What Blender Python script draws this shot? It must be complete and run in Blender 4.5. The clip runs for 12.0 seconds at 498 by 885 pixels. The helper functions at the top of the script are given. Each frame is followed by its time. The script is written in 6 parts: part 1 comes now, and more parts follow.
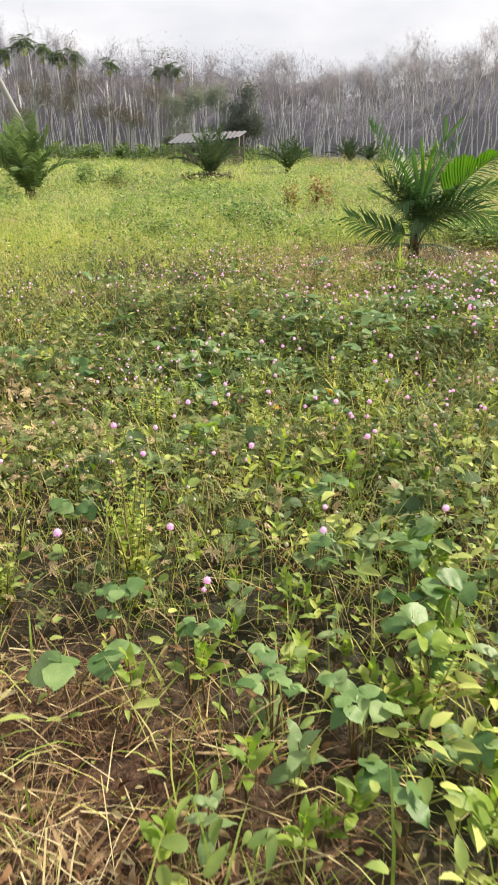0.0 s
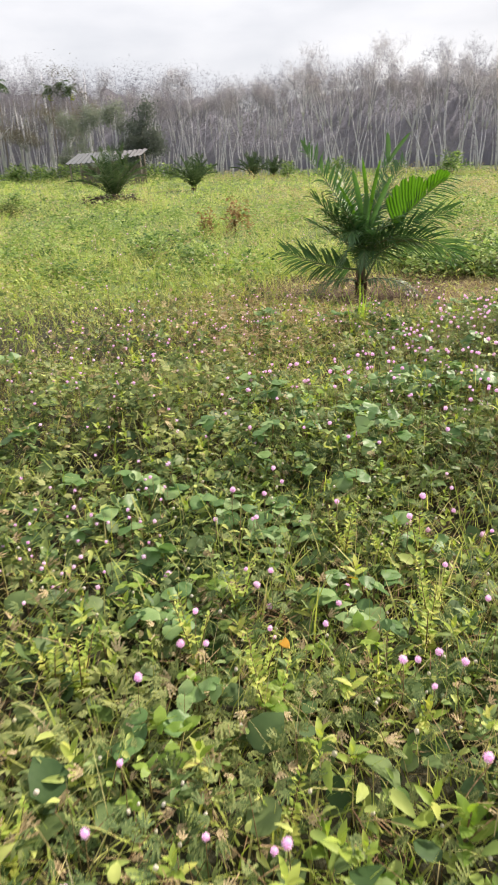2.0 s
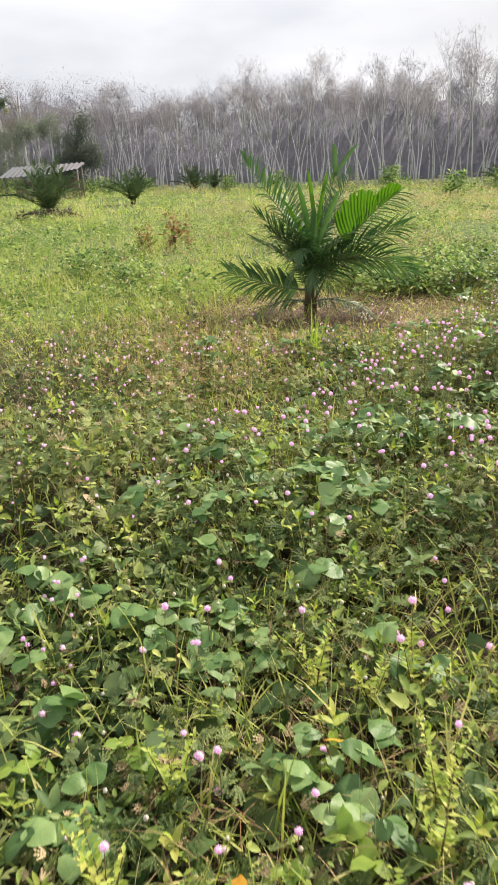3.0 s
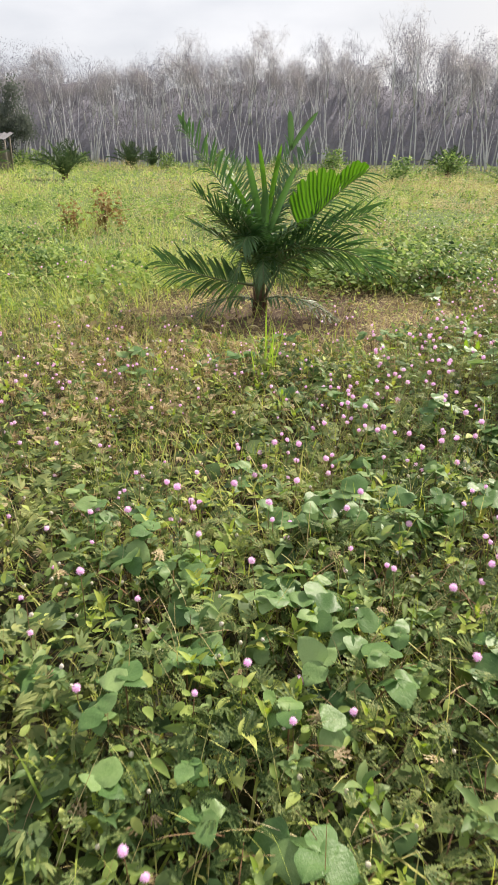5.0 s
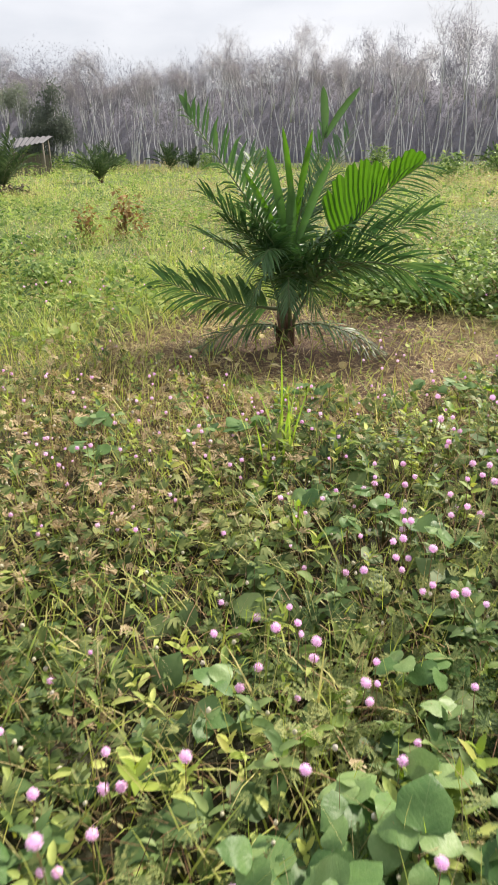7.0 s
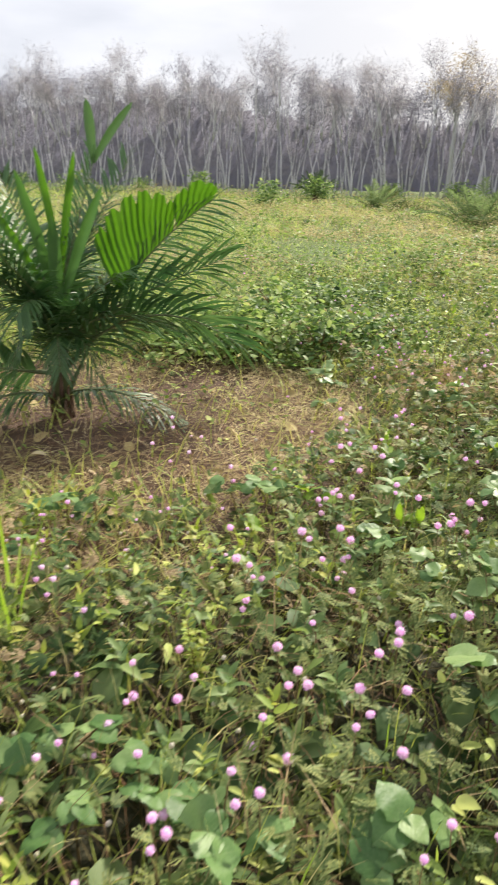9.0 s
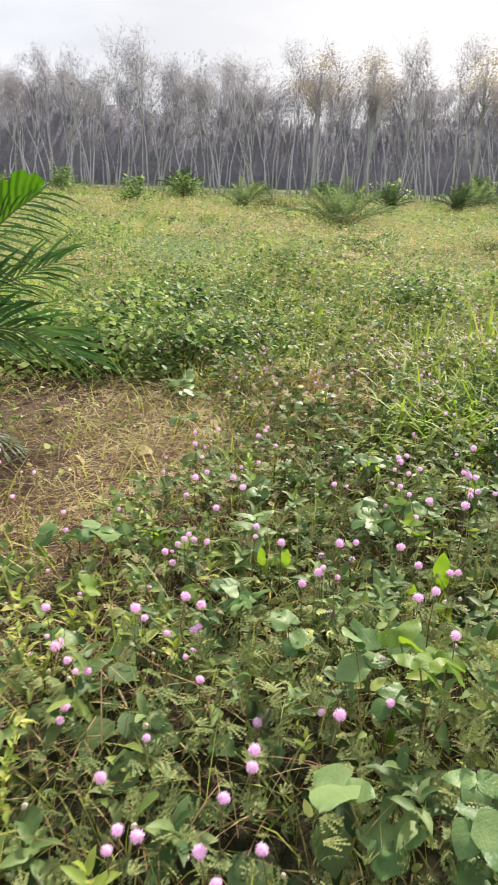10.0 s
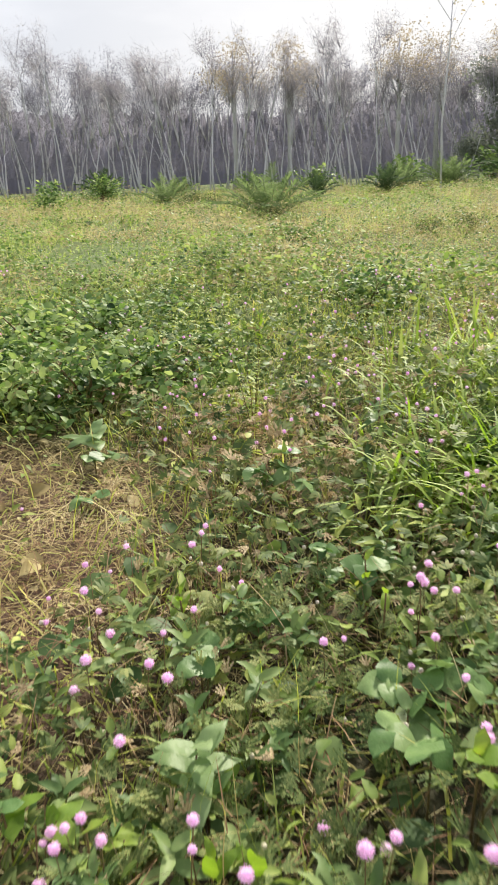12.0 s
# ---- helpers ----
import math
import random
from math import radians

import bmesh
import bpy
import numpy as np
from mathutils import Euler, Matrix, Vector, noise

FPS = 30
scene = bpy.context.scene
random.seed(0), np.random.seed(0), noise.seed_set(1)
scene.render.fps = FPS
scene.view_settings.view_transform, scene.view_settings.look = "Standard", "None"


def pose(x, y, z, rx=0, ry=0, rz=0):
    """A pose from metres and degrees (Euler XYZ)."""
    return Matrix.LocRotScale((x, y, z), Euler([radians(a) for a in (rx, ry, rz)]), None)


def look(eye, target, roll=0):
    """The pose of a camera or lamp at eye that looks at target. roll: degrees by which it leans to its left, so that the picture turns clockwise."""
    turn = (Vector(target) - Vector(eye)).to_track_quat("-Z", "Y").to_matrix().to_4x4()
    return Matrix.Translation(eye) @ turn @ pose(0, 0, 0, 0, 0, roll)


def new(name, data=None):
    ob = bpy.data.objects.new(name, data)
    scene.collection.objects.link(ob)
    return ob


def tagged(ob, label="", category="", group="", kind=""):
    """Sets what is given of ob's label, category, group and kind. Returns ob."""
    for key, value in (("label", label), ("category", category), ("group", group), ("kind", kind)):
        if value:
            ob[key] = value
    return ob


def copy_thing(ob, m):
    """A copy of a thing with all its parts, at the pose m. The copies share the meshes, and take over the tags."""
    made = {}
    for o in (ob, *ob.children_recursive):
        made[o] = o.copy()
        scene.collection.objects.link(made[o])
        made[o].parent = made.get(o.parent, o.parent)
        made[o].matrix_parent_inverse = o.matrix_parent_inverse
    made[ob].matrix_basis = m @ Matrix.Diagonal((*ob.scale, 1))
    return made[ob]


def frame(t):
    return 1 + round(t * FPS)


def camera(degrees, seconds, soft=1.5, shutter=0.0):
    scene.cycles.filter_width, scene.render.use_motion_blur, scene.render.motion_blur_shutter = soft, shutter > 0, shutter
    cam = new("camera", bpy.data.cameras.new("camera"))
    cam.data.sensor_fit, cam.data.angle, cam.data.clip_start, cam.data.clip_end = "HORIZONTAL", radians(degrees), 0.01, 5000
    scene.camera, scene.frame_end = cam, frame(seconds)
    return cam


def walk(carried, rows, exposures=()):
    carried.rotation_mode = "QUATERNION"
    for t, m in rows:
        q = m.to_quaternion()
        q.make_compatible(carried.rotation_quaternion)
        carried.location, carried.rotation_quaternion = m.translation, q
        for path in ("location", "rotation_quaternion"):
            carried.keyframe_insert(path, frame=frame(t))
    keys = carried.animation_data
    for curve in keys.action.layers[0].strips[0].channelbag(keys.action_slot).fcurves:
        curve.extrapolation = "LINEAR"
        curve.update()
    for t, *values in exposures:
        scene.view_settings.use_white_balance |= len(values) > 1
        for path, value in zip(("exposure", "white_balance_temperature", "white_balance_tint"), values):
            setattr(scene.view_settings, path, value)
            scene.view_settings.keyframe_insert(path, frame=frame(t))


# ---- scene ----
cam = camera(39.8, 12.0, soft=1.7, shutter=0.25)
# seconds, eye (m), turn (degrees about x, y, z)
PATH = [
    (0.0, 0.001, -0.000, 1.345, 66.55, 0.36, -0.08),
    (0.5, -0.010, 0.325, 1.353, 66.70, 2.04, 0.36),
    (1.0, -0.028, 0.777, 1.368, 67.93, 2.55, 0.40),
    (1.5, -0.116, 1.144, 1.366, 68.05, 2.41, -2.14),
    (2.0, -0.139, 1.488, 1.474, 67.39, 2.15, -7.81),
    (2.5, -0.056, 1.855, 1.450, 68.13, 2.17, -10.83),
    (3.0, -0.004, 2.150, 1.457, 68.22, 2.13, -12.39),
    (3.5, 0.018, 2.518, 1.410, 68.22, 2.22, -14.14),
    (3.7, 0.039, 2.632, 1.416, 67.63, 2.01, -15.92),
    (5.3, 0.305, 3.446, 1.336, 66.79, -0.22, -16.85),
    (5.5, 0.346, 3.594, 1.316, 66.86, -0.15, -16.48),
    (6.0, 0.425, 3.900, 1.336, 66.74, -0.03, -15.63),
    (6.5, 0.556, 4.155, 1.306, 66.83, 0.59, -14.43),
    (6.7, 0.650, 4.268, 1.296, 66.80, 1.16, -13.98),
    (8.3, 0.999, 5.059, 1.337, 66.99, -0.53, -11.24),
    (8.5, 1.079, 5.104, 1.341, 67.45, -1.06, -16.29),
    (9.0, 1.342, 5.249, 1.322, 68.51, -0.99, -27.05),
    (9.5, 1.555, 5.436, 1.311, 68.95, -1.38, -33.43),
    (10.0, 1.661, 5.525, 1.298, 68.56, -1.80, -37.16),
    (10.5, 1.848, 5.714, 1.271, 68.87, -2.25, -42.45),
    (11.0, 1.959, 5.927, 1.297, 69.02, -1.66, -46.92),
    (11.5, 2.096, 6.082, 1.253, 68.27, 0.60, -45.93),
    (12.0, 2.378, 6.314, 1.208, 68.19, 2.38, -43.15),
]
EXPOSURES = [(0.0, 0.64, 6550, 13), (1.2, 0.63, 6500, 13), (3.0, 0.61, 6450, 13), (6.0, 0.57, 6400, 12), (8.5, 0.64, 6300, 13), (9.3, 0.6, 6300, 13), (12.0, 0.52, 6250, 12)]      # seconds, stops, kelvin, tint
walk(cam, [(t, pose(x, y, z, rx, ry, rz)) for t, x, y, z, rx, ry, rz in PATH], exposures=EXPOSURES)

# ---------------------------------------------------------------- sky and sun
SUN_AZ, SUN_EL = 62.0, 38.0            # degrees clockwise from +y, above the horizon
scene.view_settings.exposure = 0.4
world = bpy.data.worlds.new("sky")
scene.world = world
world.use_nodes = True
wn, wl = world.node_tree.nodes, world.node_tree.links
wn.clear()
w_sky = wn.new("ShaderNodeTexSky")
w_sky.sky_type, w_sky.sun_disc = "NISHITA", False
w_sky.sun_elevation, w_sky.sun_rotation = radians(SUN_EL), radians(SUN_AZ)
w_sky.air_density, w_sky.dust_density = 1.0, 3.0
w_co = wn.new("ShaderNodeTexCoord")
w_map = wn.new("ShaderNodeMapping")
w_map.inputs["Scale"].default_value = (1.6, 1.6, 5.0)
w_noise = wn.new("ShaderNodeTexNoise")
w_noise.inputs["Scale"].default_value, w_noise.inputs["Detail"].default_value = 1.6, 6.0
w_ramp = wn.new("ShaderNodeValToRGB")
w_ramp.color_ramp.elements[0].position, w_ramp.color_ramp.elements[0].color = 0.36, (6.0, 6.2, 6.5, 1)
w_ramp.color_ramp.elements[1].position, w_ramp.color_ramp.elements[1].color = 0.62, (8.4, 8.4, 8.4, 1)
w_mix = wn.new("ShaderNodeMixRGB")
w_mix.inputs[0].default_value = 0.9     # cloud cover
w_bg, w_out = wn.new("ShaderNodeBackground"), wn.new("ShaderNodeOutputWorld")
w_bg.inputs["Strength"].default_value = 0.086
wl.new(w_co.outputs["Generated"], w_map.inputs["Vector"])
wl.new(w_map.outputs["Vector"], w_noise.inputs["Vector"])
wl.new(w_noise.outputs["Fac"], w_ramp.inputs["Fac"])
wl.new(w_sky.outputs["Color"], w_mix.inputs[1])
wl.new(w_ramp.outputs["Color"], w_mix.inputs[2])
# the cloud brightens towards the hidden sun
w_dot = wn.new("ShaderNodeVectorMath")
w_dot.operation = "DOT_PRODUCT"
w_dot.inputs[1].default_value = (math.sin(radians(SUN_AZ)) * math.cos(radians(20)), math.cos(radians(SUN_AZ)) * math.cos(radians(20)), math.sin(radians(20)))
w_near = wn.new("ShaderNodeMapRange")
w_near.interpolation_type = "SMOOTHSTEP"
w_near.inputs["From Min"].default_value, w_near.inputs["From Max"].default_value, w_near.inputs["To Max"].default_value = 0.72, 1.0, 0.4
w_glow = wn.new("ShaderNodeMixRGB")
w_glow.inputs[2].default_value = (9.8, 9.3, 8.3, 1)
wl.new(w_co.outputs["Generated"], w_dot.inputs[0])
wl.new(w_dot.outputs["Value"], w_near.inputs["Value"])
wl.new(w_near.outputs["Result"], w_glow.inputs[0])
wl.new(w_mix.outputs["Color"], w_glow.inputs[1])
wl.new(w_glow.outputs["Color"], w_bg.inputs["Color"])
wl.new(w_bg.outputs["Background"], w_out.inputs["Surface"])

sun = new("sun", bpy.data.lights.new("sun", "SUN"))
sun.data.energy, sun.data.angle, sun.data.color = 5.0, radians(3.5), (1.0, 0.90, 0.74)
sun_dir = Vector((math.sin(radians(SUN_AZ)) * math.cos(radians(SUN_EL)), math.cos(radians(SUN_AZ)) * math.cos(radians(SUN_EL)), math.sin(radians(SUN_EL))))
sun.matrix_world = look(sun_dir * 60, (0, 0, 0))

# ---------------------------------------------------------------- materials


def base_mat(name):
    m = bpy.data.materials.new(name)
    m.use_nodes = True
    nt = m.node_tree
    return m, nt, nt.nodes["Principled BSDF"]


def ramp_of(nt, colours):
    r = nt.nodes.new("ShaderNodeValToRGB")
    el = r.color_ramp.elements
    while len(el) < len(colours):
        el.new(0.5)
    for i, c in enumerate(colours):
        el[i].position, el[i].color = i / (len(colours) - 1), (*c, 1)
    return r


def leaf_mat(name, colours, rough=0.5, through_light=0.3, single=False, scale=9.0, spec=0.22, patchy=0.0):
    """Foliage: colour by leaf, mottled at two scales, some light passing through."""
    m, nt, bsdf = base_mat(name)
    rnd = nt.nodes.new("ShaderNodeObjectInfo" if single else "ShaderNodeNewGeometry")
    co = nt.nodes.new("ShaderNodeNewGeometry")
    n1, n2 = nt.nodes.new("ShaderNodeTexNoise"), nt.nodes.new("ShaderNodeTexNoise")
    n1.inputs["Scale"].default_value, n2.inputs["Scale"].default_value = scale, scale * 14
    for n in (n1, n2):
        n.inputs["Detail"].default_value = 3
        nt.links.new(co.outputs["Position"], n.inputs["Vector"])
    a = nt.nodes.new("ShaderNodeMath")
    a.operation = "MULTIPLY_ADD"
    a.inputs[1].default_value, a.inputs[2].default_value = 0.62 - 0.2 * patchy, -0.12 - 0.5 * patchy
    nt.links.new(rnd.outputs["Random" if single else "Random Per Island"], a.inputs[0])
    b = nt.nodes.new("ShaderNodeMath")
    b.operation = "MULTIPLY_ADD"
    b.inputs[1].default_value = 0.7 + 1.2 * patchy
    nt.links.new(n1.outputs["Fac"], b.inputs[0])
    nt.links.new(a.outputs[0], b.inputs[2])
    c = nt.nodes.new("ShaderNodeMath")
    c.operation = "MULTIPLY_ADD"
    c.inputs[1].default_value = 0.25
    nt.links.new(n2.outputs["Fac"], c.inputs[0])
    nt.links.new(b.outputs[0], c.inputs[2])
    r = ramp_of(nt, colours)
    nt.links.new(c.outputs[0], r.inputs["Fac"])
    nt.links.new(r.outputs["Color"], bsdf.inputs["Base Color"])
    bsdf.inputs["Roughness"].default_value = rough
    bsdf.inputs["Specular IOR Level"].default_value = spec
    bump = nt.nodes.new("ShaderNodeBump")
    bump.inputs["Strength"].default_value, bump.inputs["Distance"].default_value = 0.25, 0.004
    nt.links.new(n2.outputs["Fac"], bump.inputs["Height"])
    nt.links.new(bump.outputs["Normal"], bsdf.inputs["Normal"])
    if through_light:
        tl, mx = nt.nodes.new("ShaderNodeBsdfTranslucent"), nt.nodes.new("ShaderNodeMixShader")
        mx.inputs[0].default_value = through_light
        hs = nt.nodes.new("ShaderNodeHueSaturation")
        hs.inputs["Saturation"].default_value, hs.inputs["Value"].default_value = 1.15, 1.5
        nt.links.new(r.outputs["Color"], hs.inputs["Color"])
        nt.links.new(hs.outputs["Color"], tl.inputs["Color"])
        nt.links.new(bsdf.outputs[0], mx.inputs[1])
        nt.links.new(tl.outputs[0], mx.inputs[2])
        nt.links.new(mx.outputs[0], nt.nodes["Material Output"].inputs["Surface"])
    return m


def rough_mat(name, colours, scale=4.0, rough=0.85, bump_size=0.01, metal=0.0, stretch=(1, 1, 1)):
    """Bark, straw, soil, sheet metal: mottled at two scales, with relief."""
    m, nt, bsdf = base_mat(name)
    co, mp = nt.nodes.new("ShaderNodeTexCoord"), nt.nodes.new("ShaderNodeMapping")
    mp.inputs["Scale"].default_value = stretch
    nt.links.new(co.outputs["Object"], mp.inputs["Vector"])
    n1, n2 = nt.nodes.new("ShaderNodeTexNoise"), nt.nodes.new("ShaderNodeTexNoise")
    n1.inputs["Scale"].default_value, n2.inputs["Scale"].default_value = scale, scale * 12
    n1.inputs["Detail"].default_value = n2.inputs["Detail"].default_value = 5
    for n in (n1, n2):
        nt.links.new(mp.outputs["Vector"], n.inputs["Vector"])
    g = nt.nodes.new("ShaderNodeNewGeometry")
    mul = nt.nodes.new("ShaderNodeMath")
    mul.operation = "MULTIPLY_ADD"
    mul.inputs[1].default_value = 0.4
    nt.links.new(g.outputs["Random Per Island"], mul.inputs[0])
    s1 = nt.nodes.new("ShaderNodeMath")
    s1.operation = "MULTIPLY_ADD"
    s1.inputs[1].default_value, s1.inputs[2].default_value = 0.7, -0.2
    nt.links.new(n1.outputs["Fac"], s1.inputs[0])
    nt.links.new(s1.outputs[0], mul.inputs[2])
    s2 = nt.nodes.new("ShaderNodeMath")
    s2.operation = "MULTIPLY_ADD"
    s2.inputs[1].default_value = 0.45
    nt.links.new(n2.outputs["Fac"], s2.inputs[0])
    nt.links.new(mul.outputs[0], s2.inputs[2])
    r = ramp_of(nt, colours)
    nt.links.new(s2.outputs[0], r.inputs["Fac"])
    nt.links.new(r.outputs["Color"], bsdf.inputs["Base Color"])
    bsdf.inputs["Roughness"].default_value, bsdf.inputs["Metallic"].default_value = rough, metal
    bump = nt.nodes.new("ShaderNodeBump")
    bump.inputs["Strength"].default_value, bump.inputs["Distance"].default_value = 0.5, bump_size
    nt.links.new(n2.outputs["Fac"], bump.inputs["Height"])
    nt.links.new(bump.outputs["Normal"], bsdf.inputs["Normal"])
    return m




def vine_mat(name, colours, glow_through=0.22):
    """A broad leaf with a pale midrib and side veins, by the leaf's own length and width."""
    m = leaf_mat(name, colours, 0.4, 0.3, single=True, scale=16, spec=0.24)
    nt = m.node_tree
    co, sep = nt.nodes.new("ShaderNodeTexCoord"), nt.nodes.new("ShaderNodeSeparateXYZ")
    nt.links.new(co.outputs["Object"], sep.inputs[0])
    nt.nodes["Mix Shader"].inputs[0].default_value = glow_through

    def calc(op, a, b=None, c=None):
        n = nt.nodes.new("ShaderNodeMath")
        n.operation = op
        for k, v in enumerate((a, b, c)):
            if v is None:
                continue
            if isinstance(v, (int, float)):
                n.inputs[k].default_value = v
            else:
                nt.links.new(v, n.inputs[k])
        return n.outputs[0]
    ax = calc("ABSOLUTE", sep.outputs["X"])
    wave = calc("SINE", calc("MULTIPLY", calc("MULTIPLY_ADD", ax, -0.9, sep.outputs["Y"]), 36.0))
    vein = calc("MULTIPLY", calc("POWER", calc("MULTIPLY_ADD", wave, 0.5, 0.5), 6.0), 0.5)
    rib = calc("LESS_THAN", ax, 0.012)
    mask = calc("MAXIMUM", vein, rib)
    mix = nt.nodes.new("ShaderNodeMixRGB")
    mix.inputs[2].default_value = (0.3, 0.38, 0.16, 1)
    nt.links.new(calc("MULTIPLY", mask, 0.13), mix.inputs[0])
    bsdf = nt.nodes["Principled BSDF"]
    link = bsdf.inputs["Base Color"].links[0]
    src = link.from_socket
    nt.links.new(src, mix.inputs[1])
    nt.links.new(mix.outputs["Color"], bsdf.inputs["Base Color"])
    bump = bsdf.inputs["Normal"].links[0].from_node
    b2 = nt.nodes.new("ShaderNodeBump")
    b2.inputs["Strength"].default_value, b2.inputs["Distance"].default_value = 0.12, 0.003
    b2.invert = True
    nt.links.new(mask, b2.inputs["Height"])
    nt.links.new(bump.outputs["Normal"], b2.inputs["Normal"])
    nt.links.new(b2.outputs["Normal"], bsdf.inputs["Normal"])
    return m


MIMOSA = leaf_mat("mimosa_leaf", [(0.018, 0.037, 0.015), (0.058, 0.098, 0.033), (0.138, 0.184, 0.064), (0.31, 0.335, 0.127)], 0.55, 0.24, scale=2.2, spec=0.13, patchy=0.8)
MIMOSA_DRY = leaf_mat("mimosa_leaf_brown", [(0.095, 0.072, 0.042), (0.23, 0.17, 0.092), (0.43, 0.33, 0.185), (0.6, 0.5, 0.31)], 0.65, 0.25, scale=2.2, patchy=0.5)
WEED = leaf_mat("weed_leaf", [(0.02, 0.042, 0.014), (0.087, 0.144, 0.037), (0.22, 0.3, 0.077), (0.5, 0.545, 0.165)], 0.52, 0.28, spec=0.14, scale=2.6, patchy=0.9)
VINE = vine_mat("vine_leaf", [(0.03, 0.075, 0.022), (0.066, 0.138, 0.04), (0.125, 0.22, 0.07), (0.24, 0.34, 0.13)])
VINE_YELLOW = vine_mat("vine_leaf_young", [(0.12, 0.21, 0.035), (0.19, 0.3, 0.05), (0.29, 0.39, 0.075)], 0.42)
SPROUT = vine_mat("sprout_leaf", [(0.13, 0.2, 0.075), (0.2, 0.295, 0.12), (0.3, 0.4, 0.19)], 0.4)
VINE_OLD = vine_mat("vine_leaf_orange", [(0.45, 0.17, 0.02), (0.55, 0.28, 0.03), (0.5, 0.36, 0.05)])
GRASS = leaf_mat("grass_blade", [(0.115, 0.16, 0.034), (0.255, 0.335, 0.07), (0.43, 0.48, 0.11), (0.63, 0.56, 0.255)], 0.5, 0.37, patchy=0.5)
FIELD_WEED = leaf_mat("field_weed_leaf", [(0.03, 0.06, 0.02), (0.11, 0.18, 0.05), (0.24, 0.33, 0.095), (0.42, 0.48, 0.18)], 0.6, 0.36, spec=0.12, scale=2.0, patchy=1.0)
# darker copy of the vine leaf, with the shade under the mimosa painted in
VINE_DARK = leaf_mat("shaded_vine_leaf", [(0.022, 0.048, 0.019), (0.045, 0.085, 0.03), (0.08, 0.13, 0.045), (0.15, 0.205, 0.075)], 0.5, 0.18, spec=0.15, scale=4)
BLADE = leaf_mat("wide_grass_blade", [(0.11, 0.185, 0.035), (0.18, 0.27, 0.05), (0.28, 0.37, 0.08), (0.42, 0.46, 0.16)], 0.5, 0.35, scale=2)
TALL = leaf_mat("tall_grass_blade", [(0.065, 0.125, 0.026), (0.15, 0.255, 0.046), (0.27, 0.39, 0.07), (0.46, 0.55, 0.15)], 0.5, 0.4, scale=1.6, patchy=0.4)
FIELD = leaf_mat("field_grass", [(0.075, 0.13, 0.031), (0.207, 0.3, 0.067), (0.38, 0.465, 0.13), (0.59, 0.55, 0.26)], 0.6, 0.4, scale=2.0, patchy=1.1)
FIELD_TAN = leaf_mat("tan_field_leaf", [(0.13, 0.108, 0.052), (0.26, 0.22, 0.11), (0.4, 0.35, 0.185), (0.52, 0.46, 0.27)], 0.7, 0.35, scale=2.0, patchy=0.6)
STRAW = leaf_mat("dry_straw", [(0.085, 0.06, 0.029), (0.235, 0.178, 0.077), (0.44, 0.36, 0.165), (0.66, 0.57, 0.33)], 0.7, 0.15, scale=3, patchy=0.8)
MULCH = leaf_mat("brown_mulch", [(0.035, 0.016, 0.01), (0.1, 0.05, 0.028), (0.23, 0.135, 0.068), (0.42, 0.31, 0.17)], 0.75, 0.12, scale=4, patchy=0.6)
STEM = leaf_mat("red_stem", [(0.07, 0.045, 0.02), (0.14, 0.08, 0.036), (0.16, 0.14, 0.05)], 0.6, 0.0)
PINK = leaf_mat("pink_stamen", [(0.72, 0.42, 0.69), (0.83, 0.57, 0.8), (0.91, 0.75, 0.89)], 0.7, 0.4, scale=60)
BUD = leaf_mat("pale_bud", [(0.42, 0.42, 0.26), (0.6, 0.56, 0.42), (0.68, 0.62, 0.56)], 0.7, 0.2, scale=60)
PALM = leaf_mat("palm_leaflet", [(0.024, 0.058, 0.025), (0.043, 0.098, 0.036), (0.07, 0.145, 0.047), (0.115, 0.195, 0.068)], 0.45, 0.24, scale=3, spec=0.48)
PALM_YOUNG = leaf_mat("young_palm_leaflet", [(0.036, 0.095, 0.016), (0.065, 0.15, 0.023), (0.11, 0.225, 0.034)], 0.4, 0.38, scale=3, spec=0.4)
PALM_MID = leaf_mat("new_palm_leaflet", [(0.036, 0.088, 0.026), (0.062, 0.138, 0.036), (0.1, 0.195, 0.05)], 0.38, 0.32, scale=3, spec=0.5)
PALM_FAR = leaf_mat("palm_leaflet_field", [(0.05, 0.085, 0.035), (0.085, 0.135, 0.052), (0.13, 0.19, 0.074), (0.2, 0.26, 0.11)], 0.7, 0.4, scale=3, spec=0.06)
# palm green paled, distance haze put into the colour
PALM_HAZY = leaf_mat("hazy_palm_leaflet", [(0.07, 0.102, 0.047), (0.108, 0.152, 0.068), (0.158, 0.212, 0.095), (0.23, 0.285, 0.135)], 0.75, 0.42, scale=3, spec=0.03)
PALM_DARK = leaf_mat("dark_palm_leaflet_field", [(0.022, 0.04, 0.022), (0.04, 0.068, 0.034), (0.068, 0.105, 0.046), (0.11, 0.15, 0.068)], 0.7, 0.25, scale=3, spec=0.04)
RACHIS = rough_mat("palm_rachis", [(0.049, 0.077, 0.025), (0.105, 0.133, 0.049), (0.168, 0.175, 0.077)], 3, 0.5, 0.003)
PALM_TRUNK = rough_mat("palm_base_fibre", [(0.06, 0.034, 0.022), (0.14, 0.082, 0.052), (0.24, 0.16, 0.1)], 8, 0.95, 0.02, stretch=(1, 1, 0.3))
BARK = rough_mat("pale_bark", [(0.4, 0.39, 0.43), (0.55, 0.54, 0.58), (0.7, 0.69, 0.73)], 0.8, 0.9, 0.02, stretch=(1, 1, 0.4))
# haze of distance put into both twig colours
FAR_TWIG = leaf_mat("haze_tinted_twigs", [(0.112, 0.11, 0.14), (0.152, 0.149, 0.184), (0.193, 0.188, 0.222), (0.234, 0.226, 0.255)], 0.95, 0.2, scale=0.35)
